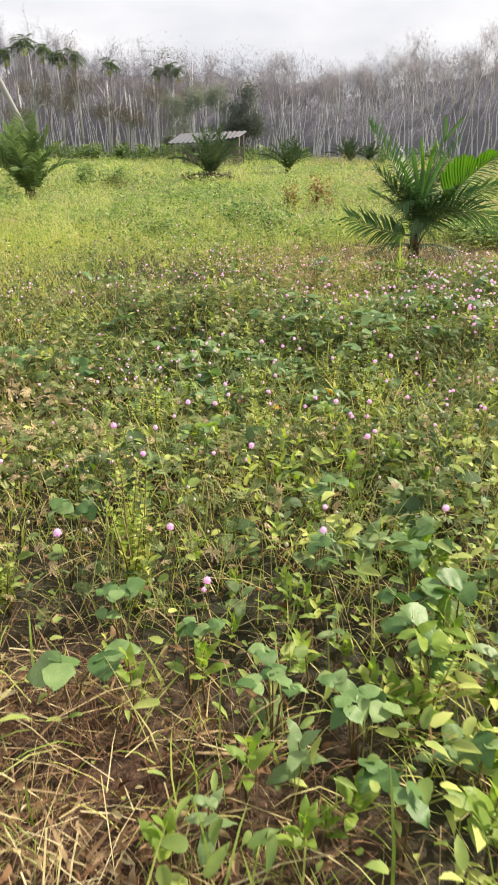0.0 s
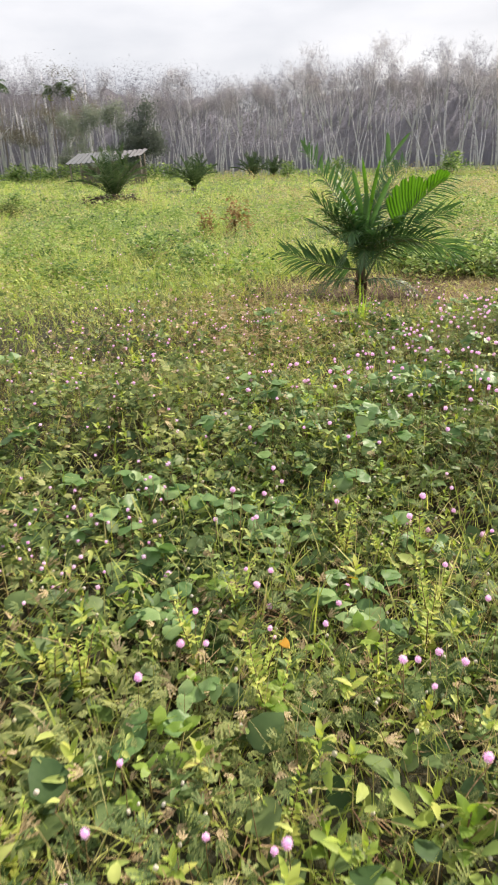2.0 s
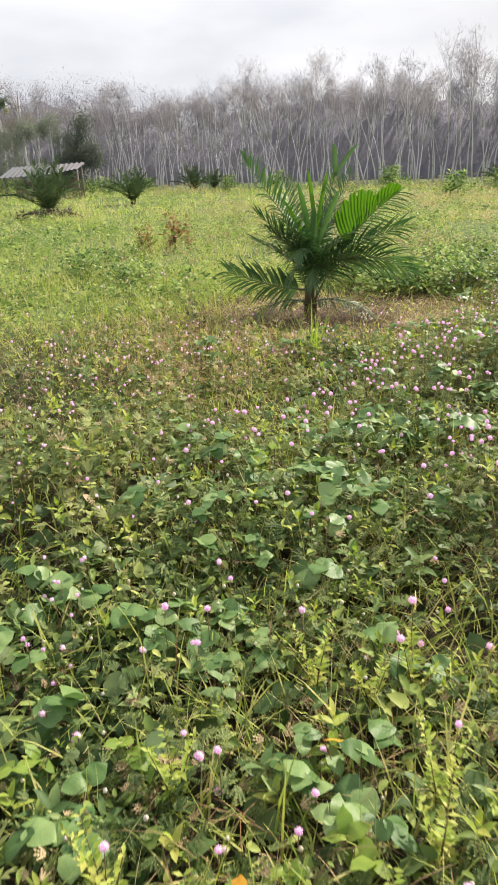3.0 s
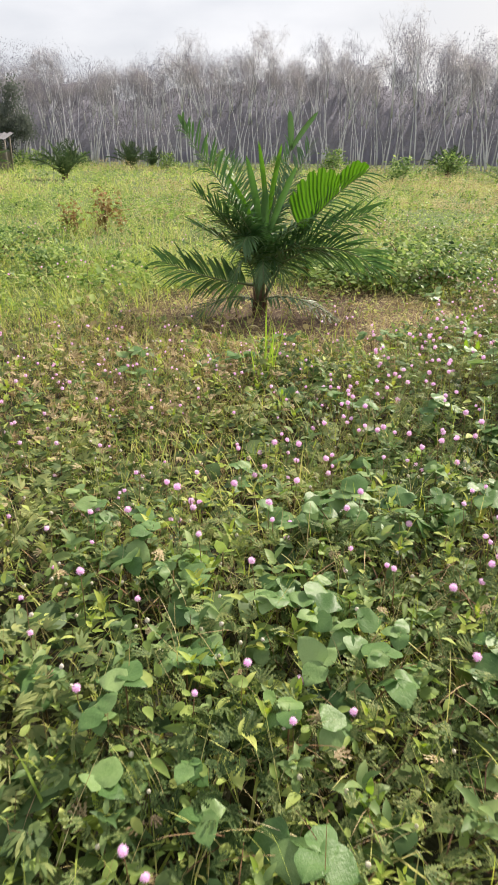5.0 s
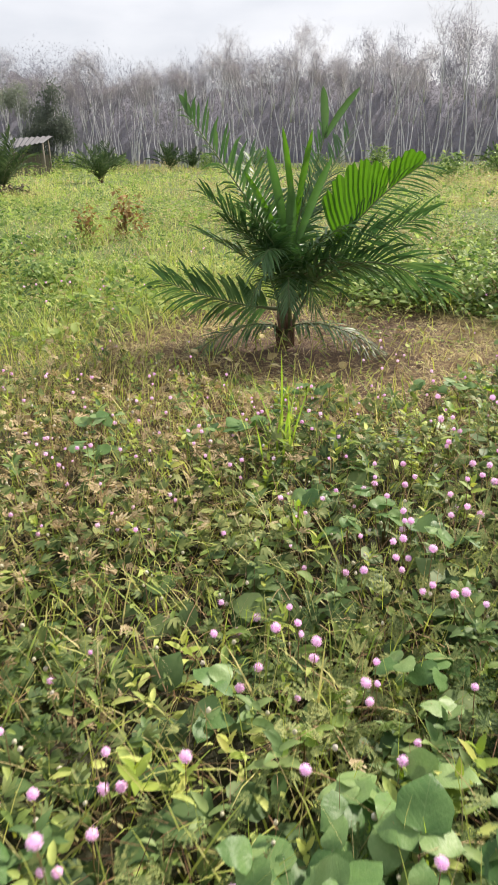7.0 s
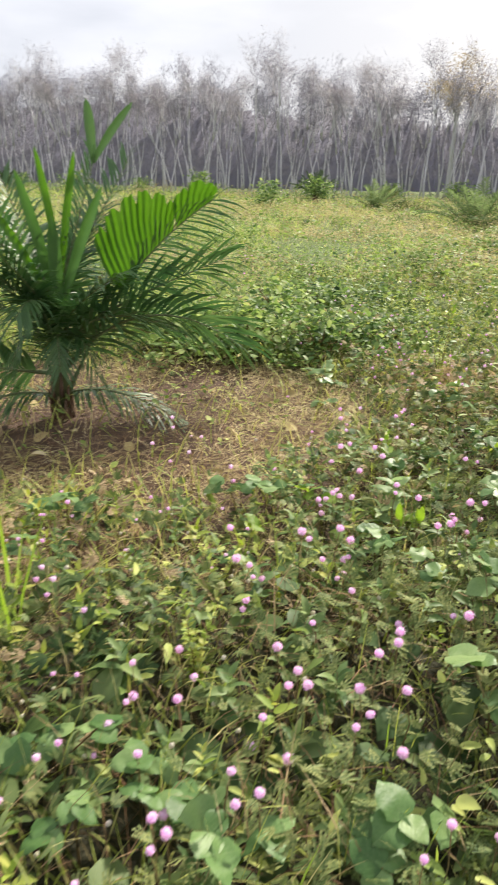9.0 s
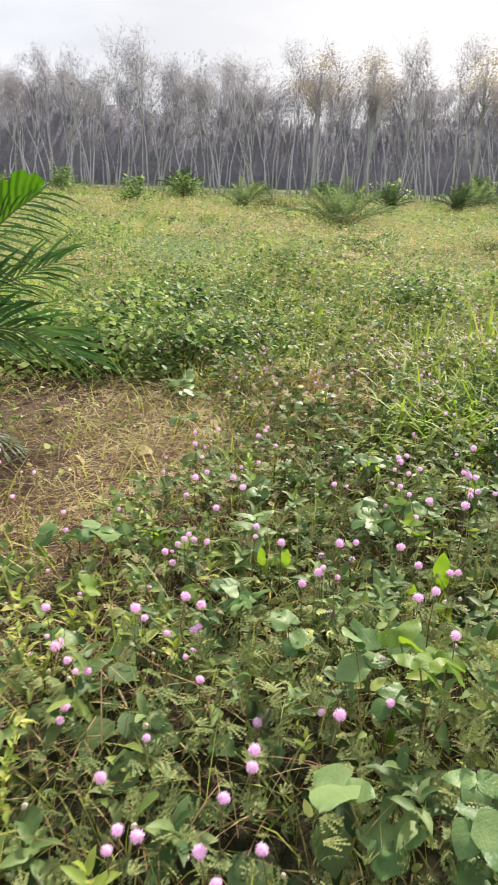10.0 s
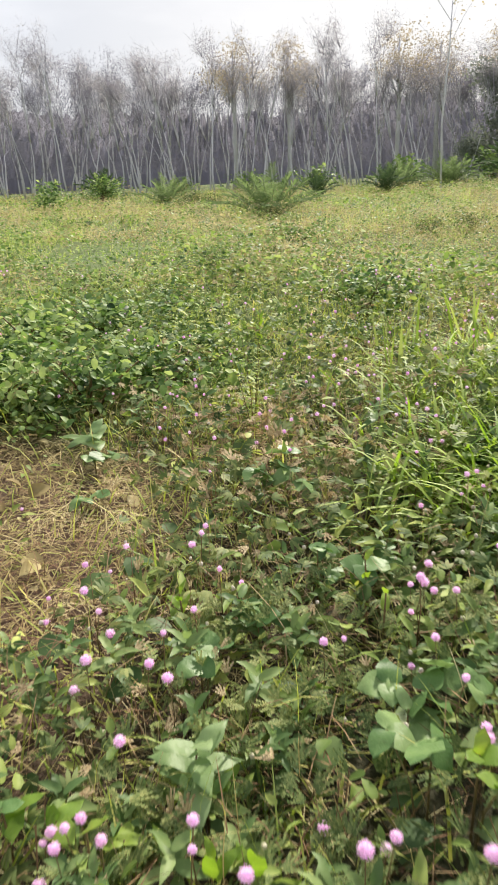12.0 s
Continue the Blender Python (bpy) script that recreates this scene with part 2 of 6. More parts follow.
TWIG = leaf_mat("grey_twigs", [(0.125, 0.12, 0.143), (0.168, 0.162, 0.187), (0.212, 0.204, 0.226), (0.255, 0.243, 0.258)], 0.9, 0.45, scale=0.35)
# crown leaves paled towards the sky, haze put into the colour
SPECK = leaf_mat("sparse_crown_leaves", [(0.25, 0.24, 0.24), (0.34, 0.325, 0.32), (0.44, 0.42, 0.4)], 0.9, 0.7, scale=0.35, spec=0.02)
# next two greens are greyed, haze of distance mixed into them
TREE_GREEN = leaf_mat("tree_foliage", [(0.062, 0.076, 0.07), (0.098, 0.115, 0.1), (0.14, 0.16, 0.13)], 0.7, 0.38, scale=0.6)
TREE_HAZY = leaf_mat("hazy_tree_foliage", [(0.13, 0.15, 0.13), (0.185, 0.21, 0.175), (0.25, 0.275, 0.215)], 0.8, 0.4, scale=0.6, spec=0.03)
TREE_OLIVE = leaf_mat("olive_tree_foliage", [(0.11, 0.105, 0.082), (0.165, 0.155, 0.12), (0.225, 0.21, 0.165)], 0.8, 0.35, scale=0.5, spec=0.03)
TREE_TAN = leaf_mat("tan_tree_foliage", [(0.22, 0.19, 0.135), (0.33, 0.285, 0.195), (0.44, 0.375, 0.26)], 0.7, 0.4, scale=0.6)
BUSH = leaf_mat("bush_leaf", [(0.012, 0.026, 0.01), (0.055, 0.108, 0.036), (0.165, 0.255, 0.078), (0.42, 0.5, 0.19)], 0.5, 0.32, scale=3, spec=0.16, patchy=0.8)
SPRIG = leaf_mat("sprig_leaf", [(0.12, 0.19, 0.03), (0.22, 0.31, 0.05), (0.34, 0.42, 0.08), (0.46, 0.46, 0.12)], 0.5, 0.3, scale=4)
BUSH_DARK = leaf_mat("dark_bush_leaf", [(0.018, 0.028, 0.013), (0.05, 0.07, 0.028), (0.11, 0.14, 0.05), (0.24, 0.26, 0.1)], 0.7, 0.25, scale=3, spec=0.04)
HERB = leaf_mat("herb_leaf", [(0.04, 0.08, 0.028), (0.085, 0.15, 0.05), (0.15, 0.23, 0.08), (0.27, 0.35, 0.13)], 0.48, 0.3, scale=5, spec=0.2)
RUST = leaf_mat("withered_leaf", [(0.12, 0.07, 0.035), (0.22, 0.12, 0.055), (0.32, 0.2, 0.09), (0.26, 0.25, 0.09)], 0.8, 0.2, scale=5)
ROOF = rough_mat("roof_sheet", [(0.055, 0.061, 0.071), (0.084, 0.092, 0.105), (0.118, 0.126, 0.139)], 0.7, 0.75, 0.004)
ROOF_RUST = rough_mat("rusty_roof_sheet", [(0.07, 0.069, 0.077), (0.112, 0.11, 0.122), (0.158, 0.155, 0.168)], 0.9, 0.8, 0.004)
TIMBER = rough_mat("grey_timber", [(0.11, 0.09, 0.075), (0.2, 0.17, 0.14), (0.3, 0.27, 0.23)], 2, 0.9, 0.006, stretch=(1, 1, 0.2))
DEADWOOD = rough_mat("bleached_trunk", [(0.2, 0.195, 0.19), (0.29, 0.283, 0.275), (0.4, 0.39, 0.38)], 3, 0.9, 0.008, stretch=(1, 1, 0.25))
LITTER = rough_mat("dead_frond", [(0.03, 0.024, 0.02), (0.075, 0.058, 0.045), (0.14, 0.11, 0.085)], 3, 0.9, 0.01)

PALM_AT = (2.1, 9.0)


def ground_mat():
    m, nt, bsdf = base_mat("field_soil")
    co = nt.nodes.new("ShaderNodeTexCoord")
    n1, n2, n3 = (nt.nodes.new("ShaderNodeTexNoise") for _ in range(3))
    for n, s in ((n1, 0.35), (n2, 3.0), (n3, 45.0)):
        n.inputs["Scale"].default_value, n.inputs["Detail"].default_value = s, 6
        nt.links.new(co.outputs["Object"], n.inputs["Vector"])
    # near-black soil: shade in the gaps between plants is put into the colour
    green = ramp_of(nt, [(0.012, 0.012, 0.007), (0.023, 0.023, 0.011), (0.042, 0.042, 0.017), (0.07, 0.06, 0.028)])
    add = nt.nodes.new("ShaderNodeMath")
    add.operation = "MULTIPLY_ADD"
    add.inputs[1].default_value = 0.55
    half = nt.nodes.new("ShaderNodeMath")
    half.operation = "MULTIPLY"
    half.inputs[1].default_value = 0.5
    nt.links.new(n2.outputs["Fac"], half.inputs[0])
    nt.links.new(n1.outputs["Fac"], add.inputs[0])
    nt.links.new(half.outputs[0], add.inputs[2])
    nt.links.new(add.outputs[0], green.inputs["Fac"])
    turf = ramp_of(nt, [(0.03, 0.045, 0.014), (0.07, 0.105, 0.025), (0.13, 0.175, 0.042), (0.19, 0.18, 0.075)])
    nt.links.new(add.outputs[0], turf.inputs["Fac"])
    sep = nt.nodes.new("ShaderNodeSeparateXYZ")
    nt.links.new(co.outputs["Object"], sep.inputs[0])
    lim = nt.nodes.new("ShaderNodeMath")
    lim.operation = "MULTIPLY_ADD"
    lim.inputs[1].default_value = 3.0
    nt.links.new(n1.outputs["Fac"], lim.inputs[0])
    nt.links.new(sep.outputs["Y"], lim.inputs[2])
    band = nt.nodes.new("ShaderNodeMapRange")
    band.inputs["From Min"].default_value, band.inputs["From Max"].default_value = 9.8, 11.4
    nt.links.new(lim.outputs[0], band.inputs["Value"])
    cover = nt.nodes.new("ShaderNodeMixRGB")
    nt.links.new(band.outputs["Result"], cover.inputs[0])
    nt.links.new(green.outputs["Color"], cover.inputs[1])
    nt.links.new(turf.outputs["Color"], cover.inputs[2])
    soil = ramp_of(nt, [(0.035, 0.018, 0.012), (0.085, 0.048, 0.03), (0.16, 0.105, 0.06)])
    nt.links.new(n3.outputs["Fac"], soil.inputs["Fac"])
    # bare weeded ring round the palm, with a ragged edge
    sub = nt.nodes.new("ShaderNodeVectorMath")
    sub.operation = "DISTANCE"
    sub.inputs[1].default_value = (2.35, 8.95, 0)
    nt.links.new(co.outputs["Object"], sub.inputs[0])
    rag = nt.nodes.new("ShaderNodeMath")
    rag.operation = "MULTIPLY_ADD"
    rag.inputs[1].default_value = 1.2
    nt.links.new(n2.outputs["Fac"], rag.inputs[0])
    nt.links.new(sub.outputs["Value"], rag.inputs[2])
    mr = nt.nodes.new("ShaderNodeMapRange")
    mr.inputs["From Min"].default_value, mr.inputs["From Max"].default_value = 1.9, 2.6
    nt.links.new(rag.outputs[0], mr.inputs["Value"])
    diag = nt.nodes.new("ShaderNodeVectorMath")
    diag.operation = "DISTANCE"
    diag.inputs[1].default_value = (-0.75, 0.4, 0)
    nt.links.new(co.outputs["Object"], diag.inputs[0])
    diag2 = nt.nodes.new("ShaderNodeMath")
    diag2.operation = "MULTIPLY_ADD"
    diag2.inputs[1].default_value = 0.8
    nt.links.new(n2.outputs["Fac"], diag2.inputs[0])
    nt.links.new(diag.outputs["Value"], diag2.inputs[2])
    strip = nt.nodes.new("ShaderNodeMapRange")
    strip.inputs["From Min"].default_value, strip.inputs["From Max"].default_value = 1.35, 1.8
    nt.links.new(diag2.outputs[0], strip.inputs["Value"])
    both = nt.nodes.new("ShaderNodeMath")
    both.operation = "MINIMUM"
    nt.links.new(mr.outputs["Result"], both.inputs[0])
    nt.links.new(strip.outputs["Result"], both.inputs[1])
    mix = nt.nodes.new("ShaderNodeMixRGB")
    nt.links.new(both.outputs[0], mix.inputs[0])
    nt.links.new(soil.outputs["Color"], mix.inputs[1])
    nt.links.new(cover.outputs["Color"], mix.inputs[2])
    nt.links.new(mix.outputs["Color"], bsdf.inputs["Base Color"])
    bsdf.inputs["Roughness"].default_value = 0.95
    bump = nt.nodes.new("ShaderNodeBump")
    bump.inputs["Strength"].default_value, bump.inputs["Distance"].default_value = 0.7, 0.03
    nt.links.new(n3.outputs["Fac"], bump.inputs["Height"])
    nt.links.new(bump.outputs["Normal"], bsdf.inputs["Normal"])
    return m


SOIL = ground_mat()

# ---------------------------------------------------------------- mesh helpers
rng = np.random.default_rng(7)


def mesh_of(name, verts, tris, mat, smooth=True):
    """A triangle mesh from arrays."""
    verts, tris = np.asarray(verts, np.float32).reshape(-1, 3), np.asarray(tris, np.int32).reshape(-1, 3)
    me = bpy.data.meshes.new(name)
    me.vertices.add(len(verts))
    me.vertices.foreach_set("co", verts.ravel())
    me.loops.add(len(tris) * 3)
    me.loops.foreach_set("vertex_index", tris.ravel())
    me.polygons.add(len(tris))
    me.polygons.foreach_set("loop_start", np.arange(len(tris), dtype=np.int32) * 3)
    me.polygons.foreach_set("use_smooth", np.full(len(tris), smooth))
    me.materials.append(mat)
    me.update(calc_edges=True)
    return me


class Pile:
    """Collects many copies of small templates into one mesh."""

    def __init__(self):
        self.v, self.f, self.n = [], [], 0

    def add(self, tv, tf, offs, mats):
        offs, mats = np.asarray(offs).reshape(-1, 3), np.asarray(mats).reshape(-1, 3, 3)
        k = len(offs)
        if k == 0:
            return self
        v = np.einsum("nij,kj->nki", mats, tv) + offs[:, None, :]
        f = tf[None] + (np.arange(k) * len(tv))[:, None, None] + self.n
        self.v.append(v.reshape(-1, 3))
        self.f.append(f.reshape(-1, 3))
        self.n += k * len(tv)
        return self

    def raw(self, v, f):
        self.v.append(np.asarray(v, float).reshape(-1, 3))
        self.f.append(np.asarray(f, int).reshape(-1, 3) + self.n)
        self.n += len(self.v[-1])
        return self

    def mesh(self, name, mat, smooth=True):
        return mesh_of(name, np.concatenate(self.v), np.concatenate(self.f), mat, smooth)


def turns(az, tilt, roll, size, wide=None, thick=None):
    """Matrices: the template's +y leans up from flat by tilt, swings to az, rolled about its length."""
    az, tilt, roll, size = (np.asarray(a, float) for a in np.broadcast_arrays(az, tilt, roll, size))
    ca, sa, ct, st, cr, sr = np.cos(az), np.sin(az), np.cos(tilt), np.sin(tilt), np.cos(roll), np.sin(roll)
    z, o = np.zeros_like(az), np.ones_like(az)
    rz = np.stack([ca, -sa, z, sa, ca, z, z, z, o], -1).reshape(-1, 3, 3)
    rx = np.stack([o, z, z, z, ct, -st, z, st, ct], -1).reshape(-1, 3, 3)
    ry = np.stack([cr, z, sr, z, o, z, -sr, z, cr], -1).reshape(-1, 3, 3)
    wide = size if wide is None else np.broadcast_to(wide, size.shape)
    thick = size if thick is None else np.broadcast_to(thick, size.shape)
    sc = np.zeros((size.size, 3, 3))
    sc[:, 0, 0], sc[:, 1, 1], sc[:, 2, 2] = wide.ravel(), size.ravel(), thick.ravel()
    return rz @ rx @ ry @ sc


def quad_tris(quads):
    return np.array([t for a, b, c, d in quads for t in ((a, b, c), (a, c, d))])


def leaf_template(w=0.45, cup=0.07, droop=0.14):
    v = np.array([(0, 0, 0), (0, .33, -cup * .4), (0, .68, -cup * .5), (0, 1, -droop), (-w * .6, .06, .01), (-w, .34, cup), (-w * .72, .7, cup * .3), (w * .6, .06, .01), (w, .34, cup), (w * .72, .7, cup * .3)])
    f = np.array([(0, 1, 5), (0, 5, 4), (1, 2, 6), (1, 6, 5), (2, 3, 6), (0, 8, 1), (0, 7, 8), (1, 9, 2), (1, 8, 9), (2, 9, 3)])
    return v, f


def broad_leaf(seed, w=0.5):
    """A wide wavy leaf, pointed at the tip, cupped along the midrib."""
    r = np.random.default_rng(seed)
    ys = np.array([0, .07, .18, .33, .5, .66, .8, .91, 1.0])
    ws = w * np.array([.12, .62, .9, 1.0, .95, .8, .56, .3, .0]) * r.uniform(.92, 1.08, 9)
    bend = r.uniform(.1, .3)
    v, f = [], []
    for k in range(9):
        z = -bend * ys[k] ** 2 + .03 * math.sin(ys[k] * 9 + seed)
        for side, u in ((-1, 1), (-1, .5), (0, 0), (1, .5), (1, 1)):
            v.append((side * ws[k] * u, ys[k] - .05 * u * u + (.04 if u == 1 and k == 0 else 0), z + (.16 * u - .1 * u * u) * ws[k] + .03 * u * math.sin(k * 1.7 + seed + side)))
    for k in range(8):
        for q in range(4):
            a = k * 5 + q
            f += [(a, a + 1, a + 6), (a, a + 6, a + 5)]
    return np.array(v), np.array(f)


def simple_leaf(w=0.28, cup=0.06):
    v = np.array([(0, 0, 0), (-w, .45, cup), (0, .5, -.02), (w, .45, cup), (0, 1, -.1)])
    return v, np.array([(0, 2, 1), (0, 3, 2), (1, 2, 4), (2, 3, 4)])


def blade_template(bend, w=0.5):
    s = np.array([0, .4, .75, 1.0])
    y = np.sin(s * bend) / bend if bend > .01 else s
    z = -(1 - np.cos(s * bend)) / bend if bend > .01 else s * 0
    v, ws = [], (w, w * .9, w * .6)
    for i in range(3):
        v += [(-ws[i], y[i], z[i]), (ws[i], y[i], z[i])]
    v.append((0, y[3], z[3]))
    return np.array(v), np.array([(0, 1, 3), (0, 3, 2), (2, 3, 5), (2, 5, 4), (4, 5, 6)])


def mimosa_template(pairs):
    """A touch-me-not leaf: four feathered fingers."""
    v, f = [], []
    for a, ln in ((-.55, .85), (-.2, 1.0), (.16, 1.05), (.6, .8)):
        d, n = np.array([math.sin(a), math.cos(a), 0]), np.array([math.cos(a), -math.sin(a), 0])
        if not pairs:
            b = len(v)
            v += [d * .05, d * .5 * ln + n * .12 + (0, 0, .02), d * ln, d * .5 * ln - n * .12 + (0, 0, .02)]
            f += [(b, b + 1, b + 2), (b, b + 2, b + 3)]
            continue
        if pairs == 1:
            b = len(v)
            v += [d * .08, d * .35 * ln + n * .1 + (0, 0, .05), d * .35 * ln - n * .1 + (0, 0, .05), d * .78 * ln + n * .09 - (0, 0, .04), d * .78 * ln - n * .09 - (0, 0, .04), d * ln * 1.05 - (0, 0, .16)]
            f += [(b, b + 1, b + 2), (b + 1, b + 3, b + 2), (b + 2, b + 3, b + 4), (b + 3, b + 5, b + 4)]
            continue
        for k in range(pairs):
            s = .12 + .88 * k / pairs
            for side in (-1, 1):
                b = len(v)
                root, tip = d * s * ln, d * (s * ln + .09) + n * side * .13 * (1 - .25 * s)
                v += [root - d * .02 - (0, 0, .12 * s * s), root + d * 1.1 / pairs * ln - (0, 0, .12 * s * s), tip + np.array([0, 0, .025 - .12 * s * s])]
                f += [(b, b + 1, b + 2)] if side < 0 else [(b, b + 2, b + 1)]
    return np.array(v), np.array(f)


def tube(points, radii, sides=6):
    """A tapered tube along points."""
    pts = [Vector(p) for p in points]
    v, f = [], []
    for i, p in enumerate(pts):
        d = (pts[min(i + 1, len(pts) - 1)] - pts[max(i - 1, 0)]).normalized()
        ref = Vector((1, 0, 0)) if abs(d.x) < .8 else Vector((0, 1, 0))
        a = d.cross(ref).normalized()
        b = d.cross(a)
        for k in range(sides):
            t = 2 * math.pi * k / sides
            v.append(p + (a * math.cos(t) + b * math.sin(t)) * radii[i])
    for i in range(len(pts) - 1):
        for k in range(sides):
            a0, a1 = i * sides + k, i * sides + (k + 1) % sides
            f += [(a0, a1, a1 + sides), (a0, a1 + sides, a0 + sides)]
    n = len(v)
    v += [pts[0], pts[-1]]
    for k in range(sides):
        f += [(n, (k + 1) % sides, k), (n + 1, n - sides + k, n - sides + (k + 1) % sides)]
    return np.array([tuple(p) for p in v]), np.array(f)


def part(name, me, parent, label=""):
    ob = new(name, me)
    ob.parent = parent
    return tagged(ob, label)


def thing(name, at, label, category, group="", me=None, turn=0.0):
    ob = new(name, me)
    ob.matrix_basis = pose(*at, 0, 0, turn)
    return tagged(ob, label, category, group)


def fbm(x, y, scale, seed=0.0):
    """Smooth plan noise in about -1..1, for arrays."""
    r = np.random.default_rng(int(seed * 10) + 3)
    out = 0
    for i in range(6):
        a, ph, k = r.uniform(0, 6.28), r.uniform(0, 6.28), (0.6 + .35 * i) * scale
        out = out + np.sin(k * (x * math.cos(a) + y * math.sin(a)) + ph + 1.3 * np.sin(k * .7 * (x * math.sin(a) - y * math.cos(a)) + ph * 2)) / (1 + .35 * i)
    return out / 3.2


def ground_z(x, y):
    near = np.exp(-((x - PALM_AT[0]) ** 2 + (y - PALM_AT[1]) ** 2) / 6)
    out = np.clip((np.hypot(x - 1.5, y - 5) - 5) / 4, 0, 1)
    return fbm(x, y, .8, 1) * .03 * (1 - near) + .06 * fbm(x, y, .95, 50) * out * (1 - near) + fbm(x, y, .08, 2) * .12 * np.clip((np.hypot(x, y) - 14) / 20, 0, 1)


def ring_span(x, y):
    """Distance from the middle of the weeded ring, a little flattened."""
    return np.hypot((x - 2.4) / 1.02, (y - 9.02) / np.where(y < 9.02, .94, .8))


def canopy(x, y):
    """Height of the low plants."""
    d = ring_span(x, y)
    return np.clip(.24 + .15 * fbm(x, y, 1.7, 3) + .09 * fbm(x, y, 4.5, 4), .06, .5) * (1 - (1 - np.clip(.6 + .5 * (d - 1.42) / .3, .6, 1)) * np.clip((3.9 - x) / .5, 0, 1))


def palm_ring(x, y):
    """1 inside the weeded ring round the big palm."""
    d = ring_span(x, y) + .3 * fbm(x, y, 2.5, 5)
    return np.clip((1.56 - d) / .35, 0, 1)


def ring_edge(x, y):
    """1 along the rim of the weeded ring."""
    d = ring_span(x, y) + .3 * fbm(x, y, 2.5, 5)
    return np.exp(-((d - 1.9) / .45) ** 2)


def start_straw(x, y):
    """1 on the mown strip where the walk begins."""
    return np.clip((1.15 - np.hypot(x + .75, y - .4) + .25 * fbm(x, y, 3, 6)) / .4, 0, 1)


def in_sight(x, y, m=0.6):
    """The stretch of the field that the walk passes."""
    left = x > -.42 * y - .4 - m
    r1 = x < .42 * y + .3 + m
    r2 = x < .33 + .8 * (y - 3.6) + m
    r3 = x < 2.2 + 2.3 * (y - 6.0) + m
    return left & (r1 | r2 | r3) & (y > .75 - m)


def spread(per_m2, x0, x1, y0, y1, keep=None):
    n = int(per_m2 * (x1 - x0) * (y1 - y0))
    x, y = rng.uniform(x0, x1, n), rng.uniform(y0, y1, n)
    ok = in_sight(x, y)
    if keep is not None:
        ok &= rng.random(n) < keep(x, y)
    return x[ok], y[ok]


def from_track(x, y):
    """Distance in plan from a smooth line through the field."""
    line = np.stack([np.interp(np.linspace(0, 1, 44), [0, .3, .64, .85, 1], [0, 0, 1.1, 2.4, 3.3]), np.interp(np.linspace(0, 1, 44), [0, .3, .64, .85, 1], [0, 2.6, 5.1, 6.3, 7.0])], -1)
    return np.sqrt(((x[:, None] - line[:, 0]) ** 2 + (y[:, None] - line[:, 1]) ** 2).min(1))



def shown(name, pile, mat, label, category):
    tagged(new(name, pile.mesh(name, mat)), label, category, kind="stuff")


# ---------------------------------------------------------------- ground


def build_ground():
    near = np.linspace(-1, 1, 121)
    ax = np.sign(near) * (np.abs(near) * 40 + np.abs(near) ** 9 * 1900)
    gx, gy = np.meshgrid(ax + 4, ax + 12)
    gz = ground_z(gx, gy)
    n = len(ax)
    i = np.arange(n * n).reshape(n, n)
    a, b, c, d = i[:-1, :-1].ravel(), i[:-1, 1:].ravel(), i[1:, 1:].ravel(), i[1:, :-1].ravel()
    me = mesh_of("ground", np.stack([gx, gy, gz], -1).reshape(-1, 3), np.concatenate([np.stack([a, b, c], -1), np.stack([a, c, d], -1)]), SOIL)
    tagged(new("ground", me), "green weedy field soil with dry bare ring", "ground", kind="structure")


build_ground()

# ---------------------------------------------------------------- rubber wood behind the field
EDGE_X = np.array([-75, -40, -20, -8, 4, 16, 25, 34, 46, 70])
EDGE_Y = np.array([96, 86, 78, 72, 61, 50.5, 40, 31.5, 21, 2])


